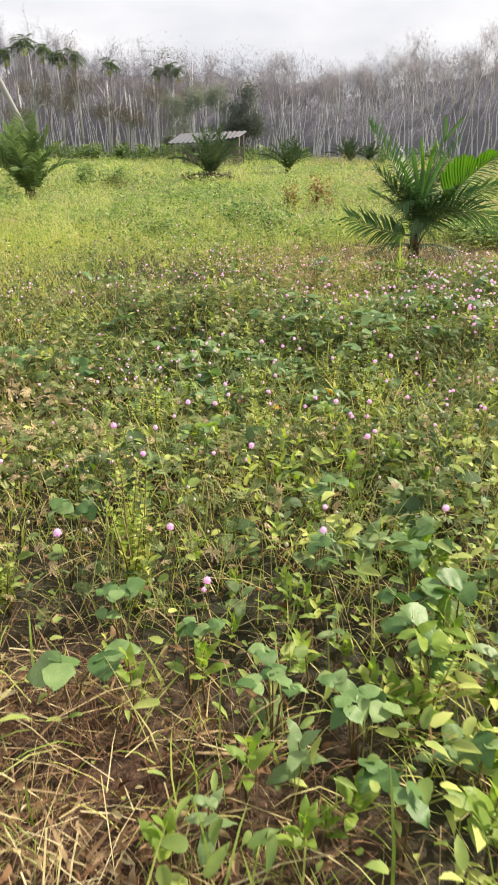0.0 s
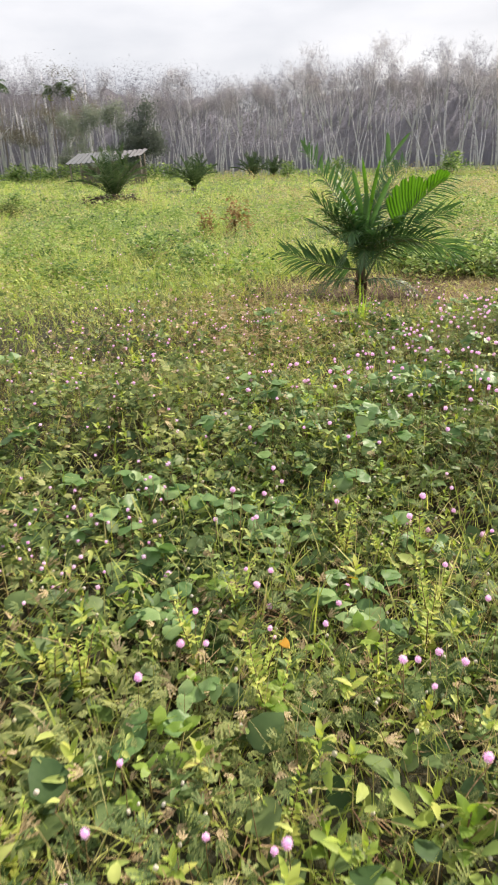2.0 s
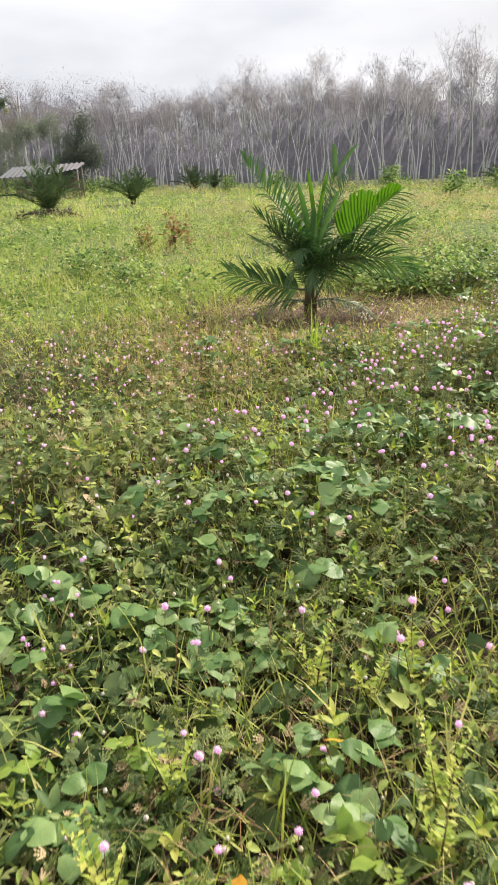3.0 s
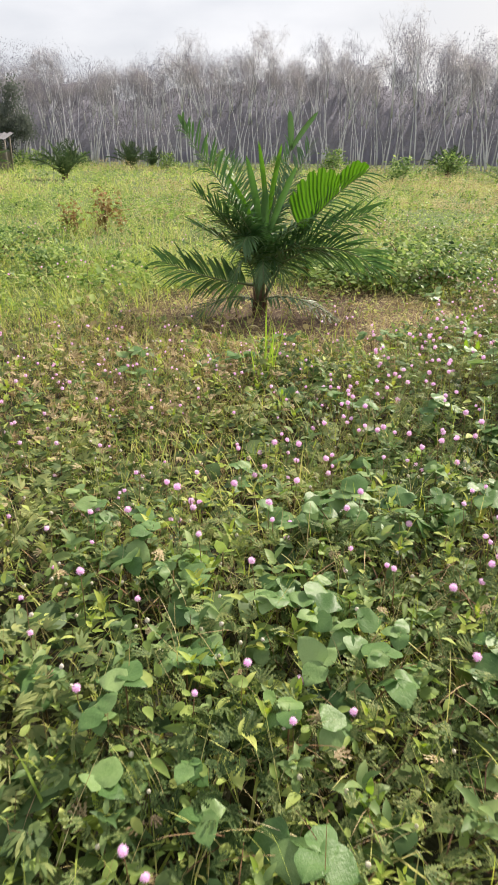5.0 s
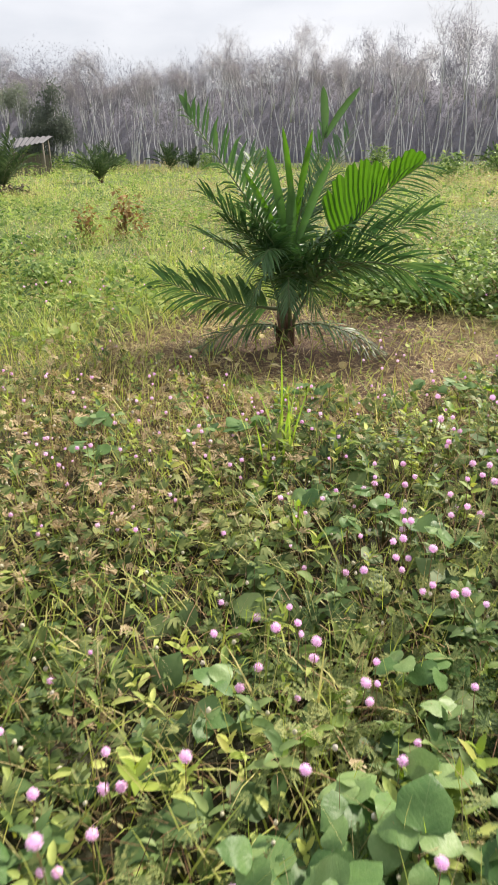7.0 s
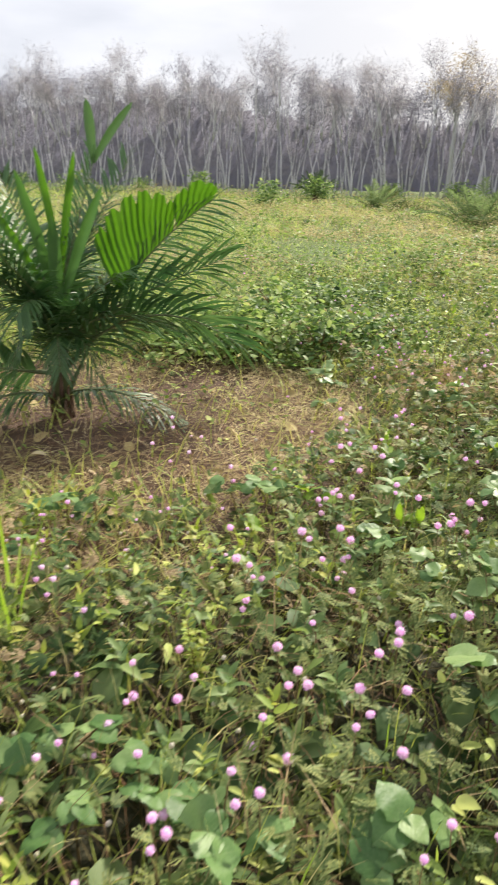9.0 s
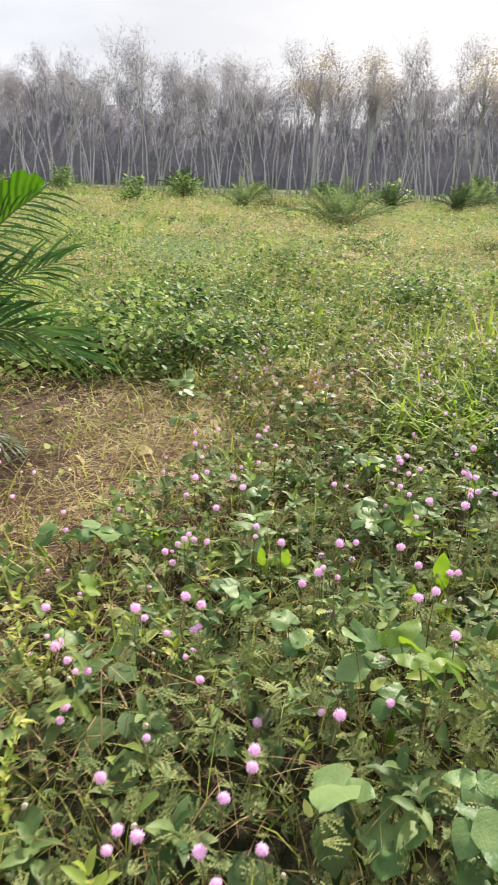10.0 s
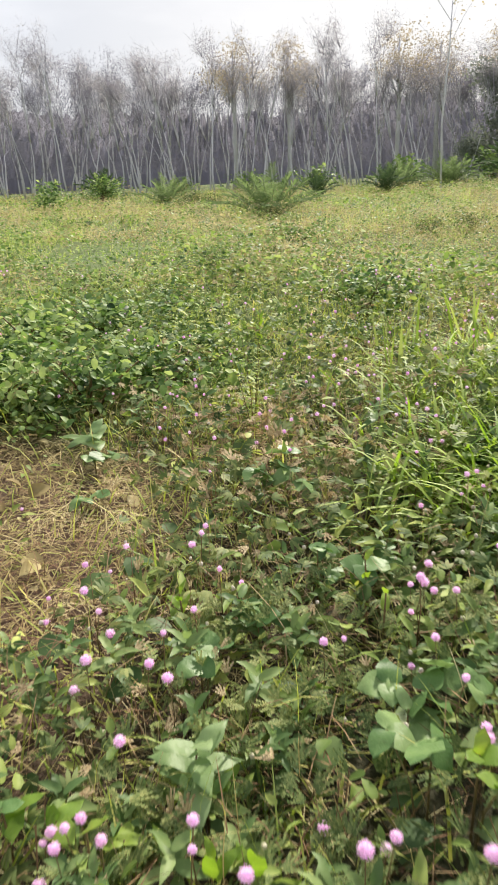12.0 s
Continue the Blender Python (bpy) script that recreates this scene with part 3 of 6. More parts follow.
def bare_tree(seed, height):
    """Crooked pale trunk that forks into steep limbs, a crown of fine twigs, and sparse leaves, as three piles."""
    r = np.random.default_rng(seed)
    trunk, crown, leaves = Pile(), Pile(), Pile()
    r0 = r.uniform(.04, .064)
    tips = []

    def limb(p0, way, ln, rad, sides, pile):
        """A wandering limb; gives its points."""
        pts, d = [np.array(p0, float)], np.array(way, float)
        for k in range(4):
            d = d + r.normal(0, .07, 3) + (0, 0, .04)
            d /= np.linalg.norm(d)
            pts.append(pts[-1] + d * ln / 4)
        pile.raw(*tube(pts, [rad * (1 - .19 * k) for k in range(5)], sides))
        return pts, d

    lean = r.normal(0, .055, 2)
    fork = height * r.uniform(.36, .68)
    stem, way = limb((0, 0, -.1), (lean[0], lean[1], 1), fork, r0, 6, trunk)
    for k in range(r.integers(2, 4)):
        a, out = r.uniform(0, 6.28), r.uniform(.02, .095)
        d = np.array([way[0] + math.cos(a) * out, way[1] + math.sin(a) * out, 1.0])
        main, d2 = limb(stem[-1], d / np.linalg.norm(d), (height - fork) * r.uniform(.55, .75), r0 * r.uniform(.42, .6), 5, trunk)
        for j in range(r.integers(3, 5)):
            a, out = r.uniform(0, 6.28), r.uniform(.3, .75)
            d = np.array([d2[0] + math.cos(a) * out, d2[1] + math.sin(a) * out, .9])
            sub, _ = limb(main[r.integers(2, 5)], d / np.linalg.norm(d), (height - fork) * r.uniform(.2, .38), r0 * .26, 4, crown)
            tips += sub[2:]
    tips = np.array(tips)
    twig = np.array([(-.5, 0, 0), (.5, 0, 0), (0, 1, 0)]), np.array([(0, 1, 2)])
    n = 620
    src = tips[r.integers(0, len(tips), n)] + r.normal(0, .2, (n, 3))
    crown.add(*twig, src, turns(r.uniform(0, 6.28, n), r.normal(.7, .5, n), r.uniform(0, 3.1, n), r.uniform(.18, .6, n), r.uniform(.008, .018, n)))
    n = 700
    knots = tips[r.integers(0, len(tips), 26)] + r.normal(0, .15, (26, 3))
    src = knots[r.integers(0, 26, n)] + r.normal(0, .2, (n, 3)) + (0, 0, .1)
    leaves.add(*twig, src, turns(r.uniform(0, 6.28, n), r.uniform(-1.5, 1.5, n), r.uniform(0, 3.1, n), r.uniform(.03, .07, n), r.uniform(.015, .034, n)))
    return trunk, crown, leaves


TREES = []
for k in range(9):
    tp, cp, sp = bare_tree(100 + k, 8.9)
    TREES.append((tp.mesh("trunk", BARK), cp.mesh("crown", TWIG), sp.mesh("sparse_leaves", SPECK), tp, cp))


def wood_spots():
    """Planting spots in rows parallel to the wood's edge: x, y, height factor, row."""
    r = np.random.default_rng(11)
    seg = np.hypot(np.diff(EDGE_X), np.diff(EDGE_Y))
    run = np.concatenate([[0], np.cumsum(seg)])
    spots = []
    for row in range(5):
        s = r.uniform(0, 2)
        while s < run[-1]:
            x, y = np.interp(s, run, EDGE_X), np.interp(s, run, EDGE_Y)
            dx, dy = (np.interp(s + 1, run, EDGE_X) - np.interp(s - 1, run, EDGE_X)), (np.interp(s + 1, run, EDGE_Y) - np.interp(s - 1, run, EDGE_Y))
            ln = math.hypot(dx, dy)
            off = row * 2.7 + r.uniform(-.5, .5)
            px, py = x - dy / ln * off + r.uniform(-.5, .5), y + dx / ln * off + r.uniform(-.5, .5)
            tall = r.choice([.84, .88, .92, .95, 1.0, 1.12]) * np.interp(px, [-25, -10, -2, 5, 14, 25, 35, 45], [1.45, 1.02, .84, .83, .88, .82, .8, .82]) * (1 + .01 * row)
            az = math.degrees(math.atan2(px - 1.5, py - 4))
            if -27 < az < 72:
                spots.append((px, py, tall, row, r.integers(0, len(TREES)), r.uniform(0, 360)))
            s += r.uniform(.7, 1.65)
    return spots


def build_wood():
    far_t, far_c = Pile(), Pile()
    for px, py, tall, row, kind, turn in wood_spots():
        trunk, crown, leaves, tp, cp = TREES[kind]
        if row < 2:
            tree = thing("rubber_tree", (px, py, 0), "tall pale thin rubber tree, nearly leafless, at the field's edge", "tree", "rubber trees at the edge of the wood", turn=turn)
            tree.scale = (1, 1, tall)
            part("trunk", trunk, tree, "pale grey bark")
            part("crown", crown, tree, "grey leafless twigs")
            if px > -5:
                part("sparse_leaves", leaves, tree, "few leaves, paled as by haze")
        else:
            c, s = math.cos(radians(turn)), math.sin(radians(turn))
            m = np.array([[[c, -s, 0], [s, c, 0], [0, 0, tall]]])
            far_t.add(np.concatenate(tp.v), np.concatenate(tp.f), [(px, py, 0)], m)
            far_c.add(np.concatenate(cp.v), np.concatenate(cp.f), [(px, py, 0)], m)
    wood = tagged(new("far_wood"), "deep rows of bare rubber trees behind the edge", "wood", kind="stuff")
    part("trunks", far_t.mesh("trunks", BARK), wood)
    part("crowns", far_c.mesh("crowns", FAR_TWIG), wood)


build_wood()


def build_backdrop():
    """Wooded slope far behind the rubber trees, distance haze put into its colour."""
    r = np.random.default_rng(5)
    seg = np.hypot(np.diff(EDGE_X), np.diff(EDGE_Y))
    run = np.concatenate([[0], np.cumsum(seg)]) / seg.sum()

    def strewn(n, o0, o1):
        s, off = r.uniform(.16, .86, n), r.uniform(o0, o1, n)
        return np.interp(s, run, EDGE_X) + off * .66, np.interp(s, run, EDGE_Y) + off * .75
    def top_at(x, y):
        return 8.6 * np.interp(x - 14, [-25, -10, -2, 5, 14, 25, 35, 45], [1.2, .95, .76, .76, .8, .73, .69, .71]) * (1 + .08 * fbm(x, y, .3, 9))
    # the slope itself
    s, off = np.meshgrid(np.linspace(0, 1, 1500), np.array([17, 19, 21.5, 24, 27, 31, 40]))
    gx, gy = np.interp(s, run, EDGE_X) + off * .66, np.interp(s, run, EDGE_Y) + off * .75
    rise = np.array([-.3, .18, .42, .64, .8, .9, .95])[:, None]
    gz = rise * top_at(gx, gy) * (.88 + .1 * fbm(gx, gy, .9, 23) + .06 * fbm(gx, gy, 3.1, 27) + r.normal(0, .1, gx.shape)) + .25 * fbm(gx, gy, 1.1, 21)
    gz = gz * np.interp(gx, [-40, 0, 22, 60], [1.02, 1.04, 1.14, 1.16])
    i = np.arange(7 * 1500).reshape(7, 1500)
    a, b, c, d = i[:-1, :-1].ravel(), i[:-1, 1:].ravel(), i[1:, 1:].ravel(), i[1:, :-1].ravel()
    pile = Pile().raw(np.stack([gx, gy, gz], -1), np.concatenate([np.stack([a, b, c], -1), np.stack([a, c, d], -1)]))
    tagged(new("backdrop", pile.mesh("backdrop", WOOD_HAZE)), "dense woodland slope behind the rubber trees, haze in its grey", "woodland", kind="structure")

    # smoky mass of bare twigs between the trees, with an uneven top
    twigs = Pile()
    n = 200000
    s, off = r.uniform(.17, .85, n), r.uniform(4, 19, n)
    x, y = np.interp(s, run, EDGE_X) + off * .66, np.interp(s, run, EDGE_Y) + off * .75
    k = r.random(n) ** .75
    z = (.14 + .86 * k) * top_at(x, y) * (1.02 + .1 * fbm(x, y, 2.2, 29) + .06 * fbm(x, y, .7, 28))
    twigs.add(np.array([(-.5, 0, 0), (.5, 0, 0), (0, 1, 0)]), np.array([(0, 1, 2)]), np.stack([x, y, z], -1), turns(r.uniform(0, 6.28, n), r.normal(.8, .6, n), r.uniform(0, 3.1, n), r.uniform(.14, .42, n) * (1.1 - .55 * k), r.uniform(.022, .06, n) * (1.1 - .5 * k)))
    shown("far_twigs", twigs, FAR_TWIG, "mass of bare twigs deep in the wood, haze in its grey", "twigs")


# slope colour greyed and blued to carry the distance haze
WOOD_HAZE = leaf_mat("haze_tinted_wood", [(0.132, 0.13, 0.164), (0.178, 0.174, 0.213), (0.223, 0.218, 0.258)], 0.95, 0.1, scale=0.3)
build_backdrop()

# ---------------------------------------------------------------- oil palms


def frond_meshes(name, tip, bulge, width, pairs, seed, lift=0.25, mat=PALM, start=(0, 0, .12), first=.22, fused=0.0, sag=.35, slim=1.0, ctrl=None, twist=0.0):
    """A feathered frond: a bowed rachis from start to tip, with leaflets on both sides."""
    r = np.random.default_rng(seed)
    p0, p2 = np.array(start), np.array(tip)
    p1 = p0 + (p2 - p0) * .5 + np.array([0, 0, bulge])
    if ctrl is not None:
        p1 = np.array(ctrl)
    t = np.linspace(0, 1, 9)[:, None]
    curve = (1 - t) ** 2 * p0 + 2 * t * (1 - t) * p1 + t ** 2 * p2
    rad = np.interp(t.ravel(), [0, .25, 1], [.02, .0105, .0028]) * (.6 + width)
    rachis = mesh_of(name, *tube(curve, rad, 6), RACHIS)
    leaf, w = Pile(), .5
    for k in range(pairs):
        s = first + (1 - first) * (k + .5) / pairs
        c = (1 - s) ** 2 * p0 + 2 * s * (1 - s) * p1 + s ** 2 * p2
        d = 2 * (1 - s) * (p1 - p0) + 2 * s * (p2 - p1)
        d = d / np.linalg.norm(d)
        side0 = np.cross(d, (0, 0, 1))
        if np.linalg.norm(side0) < .1:
            side0 = np.array([1.0, 0, 0])
        side0 /= np.linalg.norm(side0)
        up0 = np.cross(side0, d)
        side0, up0 = side0 * math.cos(twist) + up0 * math.sin(twist), up0 * math.cos(twist) - side0 * math.sin(twist)
        u = (s - first) / (1 - first)
        ln = width * (.5 + .75 * math.sin(math.pi * (.12 + .76 * u))) * r.uniform(.88, 1.1)
        for side in (-1, 1):
            fw = .55 + .9 * u + r.normal(0, .07)
            if fused == 1 and side > 0:
                fw += .5
            out = side0 * side * math.cos(fw * .75) + d * math.sin(fw * .75) + up0 * ((lift + .9 if fused == 1 and side < 0 else lift * .3 if fused == 1 else lift) + r.normal(0, .1))
            if fused == 1 and side < 0:
                out = up0 + d * (.05 + .3 * u) - side0 * .2 + np.array([0, 0, .25])
            out /= np.linalg.norm(out)
            wid = slim * (.0145 + (.012 if side < 0 or fused != 1 else 0) * fused) * (width / .42) * r.uniform(.85, 1.15) * (1.15 - .3 * u)
            ndir = np.cross(out, d)
            ndir /= np.linalg.norm(ndir) + 1e-6
            across = np.cross(ndir, out)
            q, f = [], []
            droop = sag * r.uniform(.6, 1.4)
            for i, (ss, ww) in enumerate(((0, .45), (.3, 1), (.65, .85), (1, .06))):
                mid = c + out * ln * ss - np.array([0, 0, 1]) * ln * droop * ss ** 2
                q += [mid - across * wid * ww + ndir * wid * .25 * ww, mid, mid + across * wid * ww + ndir * wid * .25 * ww]
            for i in range(3):
                b = i * 3
                f += [(b, b + 1, b + 4), (b, b + 4, b + 3), (b + 1, b + 2, b + 5), (b + 1, b + 5, b + 4)]
            leaf.raw(q, f)
    return rachis, leaf.mesh("frond_blade", mat)


def palm_trunk(rad, h, seed):
    """A stubby fibrous base with the stumps of cut fronds."""
    r = np.random.default_rng(seed)
    p = Pile()
    p.raw(*tube([(0, 0, -.06), (0, 0, h * .4), (0, 0, h)], [rad * 1.15, rad, rad * .6], 10))
    for k in range(16):
        a, z = k * 2.4, h * (.05 + .8 * k / 16)
        d = np.array([math.cos(a), math.sin(a), 0])
        p.raw(*tube([d * rad * .8 + (0, 0, z), d * rad * 1.25 + (0, 0, z + h * .22), d * rad * 1.4 + (0, 0, z + h * r.uniform(.4, .6))], [rad * .3, rad * .25, rad * .12], 5))
    return p.mesh("trunk", PALM_TRUNK)


def build_main_palm():
    palm = thing("oil_palm", (*PALM_AT, -.06), "young dark green oil palm with bright new leaves on bare soil", "palm", "oil palms")
    palm.scale = (.88, .88, .88)
    part("trunk", palm_trunk(.054, .29, 3), palm, "brown fibrous palm base")
    part("sheath", mesh_of("sheath", *tube([(0, 0, .15), (.01, 0, .45), (0, .01, .8)], [.052, .044, .026], 9), RACHIS), palm, "green overlapping frond bases")
    across, depth = np.array([.95, -.31]), np.array([.31, .95])     # the palm's flat side

    def spot(a, b, z):
        return (*(across * a + depth * b), z)
    # tip across, deep and high; share of the reach and height of the bend; leaflet length, lift, twist in degrees
    upper = [
        (-.71, -.1, 1.8, .3, 1.12, .34, .5, -40), (.29, .1, 1.64, .25, .95, .27, .4, 0), (1.04, .06, 1.06, .36, .82, .4, .25, 45), (1.1, -.14, .58, .46, 1.0, .42, .3, 45),
        (-.94, -.1, .62, .45, .4, .38, .35, -55), (-.64, .05, .95, .3, .74, .34, .25, -15), (-.58, -.15, 1.24, .25, .88, .34, .3, -20), (-.16, -.4, .8, .3, 1.04, .26, .05, 0),
    ]
    inner = [
        (-.28, -.36, 1.2, .2, .86, .34, .15, 0), (.48, .42, 1.62, .2, .95, .33, .4, 0), (-.3, .45, 1.5, .2, .95, .33, .4, 0), (.1, .8, 1.0, .3, 1.0, .34, .2, 0),
        (.45, -.32, 1.04, .22, .82, .34, .1, 0), (.74, .4, 1.14, .3, .86, .33, .2, 10),
    ]
    lower = [
        (.89, -.25, -.0, .45, .42, .27, .05, 0), (-.76, -.3, .05, .45, .42, .26, .05, 0), 
        (.24, -.22, .42, .6, .9, .19, 0, 10), (-.26, -.2, .44, .6, .92, .19, 0, -10), (.04, -.3, .46, .6, .9, .18, 0, 0), (.62, -.2, .72, .34, .86, .35, .1, 15), (-.45, -.1, 1.06, .24, .8, .34, .2, -15), (-.36, .2, 1.34, .2, .9, .33, .3, 0), (.28, .3, 1.3, .22, .9, .33, .2, 0),
    ]
    for i, (a, b, z, reach, bend, length, lift, tw) in enumerate(upper + inner + lower):
        rachis, leaves = frond_meshes("frond", spot(a, b, z), 0, length * .9, 32, 40 + i, lift, PALM, sag=.34, first=.13, slim=1.05, start=(.03 * math.cos(2.4 * i), .03 * math.sin(2.4 * i), min(max(.12 + .42 * z, .2), .72)), ctrl=spot(a * reach * (1 if i < 8 else .8), b * reach * (1 if i < 8 else .8), bend), twist=radians(tw))
        part("frond_blade", leaves, part("frond", rachis, palm))
    # the newest open frond: pleated unsplit blade above the rachis, thin leaflets below
    tip, bow = np.array(spot(.98, -.04, 1.42)), np.array(spot(.36, 0, 1.04))
    rachis, leaves = frond_meshes("frond", tip, 0, .26, 26, 70, -.35, PALM, sag=.3, first=.4, ctrl=bow, twist=radians(60), slim=.8)
    fresh = part("frond", rachis, palm, "bright green broad unsplit frond")
    part("frond_blade", leaves, fresh)
    for s0, s1, high, folds in ((.47, .79, .4, 28), (.81, .99, .2, 14)):
        q, f = [], []
        for k in range(folds + 1):
            u = k / folds
            s = s0 + (s1 - s0) * u
            c = 2 * s * (1 - s) * bow + s * s * tip + (1 - s) ** 2 * np.array((0, 0, .12))
            d = (1 - s) * bow + s * (tip - bow)
            d /= np.linalg.norm(d)
            rise = np.array([-d[2] * across[0], -d[2] * across[1], math.hypot(d[0], d[1])]) + d * (.55 + .5 * u)
            rise /= np.linalg.norm(rise)
            h = high * (.55 + .45 * math.sin(math.pi * (.22 + .68 * u))) * (1 - .45 * u ** 3) * (1 + (.02 if k % 2 else -.02)) * (.86 if k % 5 == 4 else 1)
            fold = np.array([*depth, 0]) * (.007 if k % 2 else -.007)
            q += [c, c + rise * h * .55 + fold - np.array([*depth, 0]) * .02, c + rise * h + fold * .8 + d * h * .12 - np.array([*depth, .4]) * .05]
        for k in range(folds):
            b = k * 3
            f += [(b, b + 1, b + 4), (b, b + 4, b + 3), (b + 1, b + 2, b + 5), (b + 1, b + 5, b + 4)]
        part("frond_blade", mesh_of("frond_blade", q, f, PALM_YOUNG, False), fresh, "bright green pleated blade")

    def folded(base, tip, w, mat, label):
        """A long leaf folded along its midrib."""
        base, tip = np.array(base), np.array(tip)
        q, f = [], []
        for s, ww in ((0, .35), (.25, .8), (.55, 1), (.8, .85), (.93, .5), (1, .05)):
            c = base + (tip - base) * s + np.array([(tip - base)[0], (tip - base)[1], 0]) * .3 * (s * s - s)
            q += [c + (-w * ww * .95, -.45 * w * ww + w * ww * .31, 0), c + (0, .3 * w * ww, 0), c + (w * ww * .95, -.45 * w * ww - w * ww * .31, 0)]
        for k in range(5):
            b = k * 3
            f += [(b, b + 1, b + 4), (b, b + 4, b + 3), (b + 1, b + 2, b + 5), (b + 1, b + 5, b + 4)]
        part("spear_leaf", mesh_of("spear_leaf", q, f, mat), palm, label)
    # unopened spear leaves, bright and folded; the two broad blades at the end of the tallest frond
    for a0, b0, z0, a1, b1, z1, w in ((.07, -.08, .95, -.02, -.12, 1.68, .024), (.06, -.06, .95, .19, -.1, 1.66, .024), (.02, -.06, .8, -.13, -.16, 1.56, .034), (.04, -.12, .72, .04, -.14, 1.32, .04), (.06, -.1, .8, .33, -.1, 1.48, .034), (.0, -.1, .8, -.3, -.12, 1.4, .028)):
        folded(spot(a0, b0, z0), spot(a1, b1, z1), w, PALM_YOUNG if w < .03 else PALM_MID, "bright green unopened spear leaf")
    folded(spot(.28, .1, 1.6), spot(.26, .1, 1.94), .03, PALM, "broad blade at the frond's end")
    folded(spot(.28, .1, 1.6), spot(.52, .1, 1.93), .03, PALM, "broad blade at the frond's end")
    folded(spot(-.66, -.1, 1.74), spot(-.74, -.1, 1.9), .026, PALM, "broad blade at the frond's end")


build_main_palm()


def field_palm(seed, height, spreadr, n, mat, name="oil_palm"):
    """A bushier palm seen from afar; at the origin."""
    r = np.random.default_rng(seed)
    palm = new(name)
    part("trunk", palm_trunk(.08, .22, seed), palm, "brown fibrous palm base")
    for k in range(n):
        a, q = k * 2.4 + r.uniform(-.2, .2), (k + .5) / n
        up = height * (1.08 - .62 * q) * r.uniform(.9, 1.08)
        out = spreadr * (.3 + .75 * q) * r.uniform(.85, 1.1)
        rachis, leaves = frond_meshes("frond", (math.cos(a) * out, math.sin(a) * out, up), height * (.1 + .16 * q), height * .24, 28 if spreadr > 1 else 16, seed * 50 + k, .45, mat, sag=.45, fused=.5, first=.1)
        fr = part("frond", rachis, palm)
        part("frond_blade", leaves, fr)
    return palm


def build_field_palms():
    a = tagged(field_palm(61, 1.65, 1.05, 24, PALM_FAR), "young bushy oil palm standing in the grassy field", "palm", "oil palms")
    a.matrix_basis = pose(-5.75, 19.3, 0)
    b = tagged(field_palm(62, 1.3, 1.25, 18, PALM_DARK), "small dark oil palm in the open field", "palm", "oil palms")
    b.matrix_basis = pose(-1.46, 29.2, 0)
    a.scale, b.scale = (1.12, 1.12, 1.12), (1.25, 1.25, 1.4)
    c = tagged(field_palm(63, 1.35, 1.7, 26, PALM_HAZY), "low bushy oil palm with haze-paled green, half sunk in the grass", "palm", "oil palms")
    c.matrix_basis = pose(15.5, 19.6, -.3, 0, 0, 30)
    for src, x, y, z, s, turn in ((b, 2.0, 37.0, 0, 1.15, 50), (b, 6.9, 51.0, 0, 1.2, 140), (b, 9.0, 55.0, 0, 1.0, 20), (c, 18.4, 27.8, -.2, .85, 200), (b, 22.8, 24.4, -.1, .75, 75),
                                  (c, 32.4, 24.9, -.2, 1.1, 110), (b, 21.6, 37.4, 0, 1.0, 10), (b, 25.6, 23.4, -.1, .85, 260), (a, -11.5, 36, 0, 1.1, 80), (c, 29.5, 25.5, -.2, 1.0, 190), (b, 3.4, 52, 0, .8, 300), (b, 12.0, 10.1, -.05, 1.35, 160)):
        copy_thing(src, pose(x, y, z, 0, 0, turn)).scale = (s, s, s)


build_field_palms()

# ---------------------------------------------------------------- shed, leaning trunk, shrubs


def box(pile, p, q):
    (x0, y0, z0), (x1, y1, z1) = p, q
    v = [(x, y, z) for z in (z0, z1) for y in (y0, y1) for x in (x0, x1)]
    pile.raw(v, quad_tris([(0, 2, 3, 1), (4, 5, 7, 6), (0, 1, 5, 4), (2, 6, 7, 3), (0, 4, 6, 2), (1, 3, 7, 5)]))
    return pile


def corrugated(corners, waves, thick=.02):
    """A wavy roof sheet between four corners, with thickness."""
    a, b, c, d = (np.array(p, float) for p in corners)
    n = waves * 4
    top, f = [], []
    up = np.cross(b - a, d - a)
    up /= np.linalg.norm(up)
    for i in range(n + 1):
        s = i / n
        h = up * (.035 * math.sin(s * waves * 6.283))
        top += [a + (b - a) * s + h, d + (c - d) * s + h]
    top = np.array(top)
    m = len(top)
    v = np.concatenate([top, top - up * thick])
    for i in range(n):
        p = i * 2
        f += [(p, p + 2, p + 3, p + 1), (p + m, p + 1 + m, p + 3 + m, p + 2 + m), (p, p + m, p + 2 + m, p + 2), (p + 1, p + 3, p + 3 + m, p + 1 + m)]
    f += [(0, 1, 1 + m, m), (2 * n, 2 * n + m, 2 * n + 1 + m, 2 * n + 1)]
    return v, quad_tris(f)


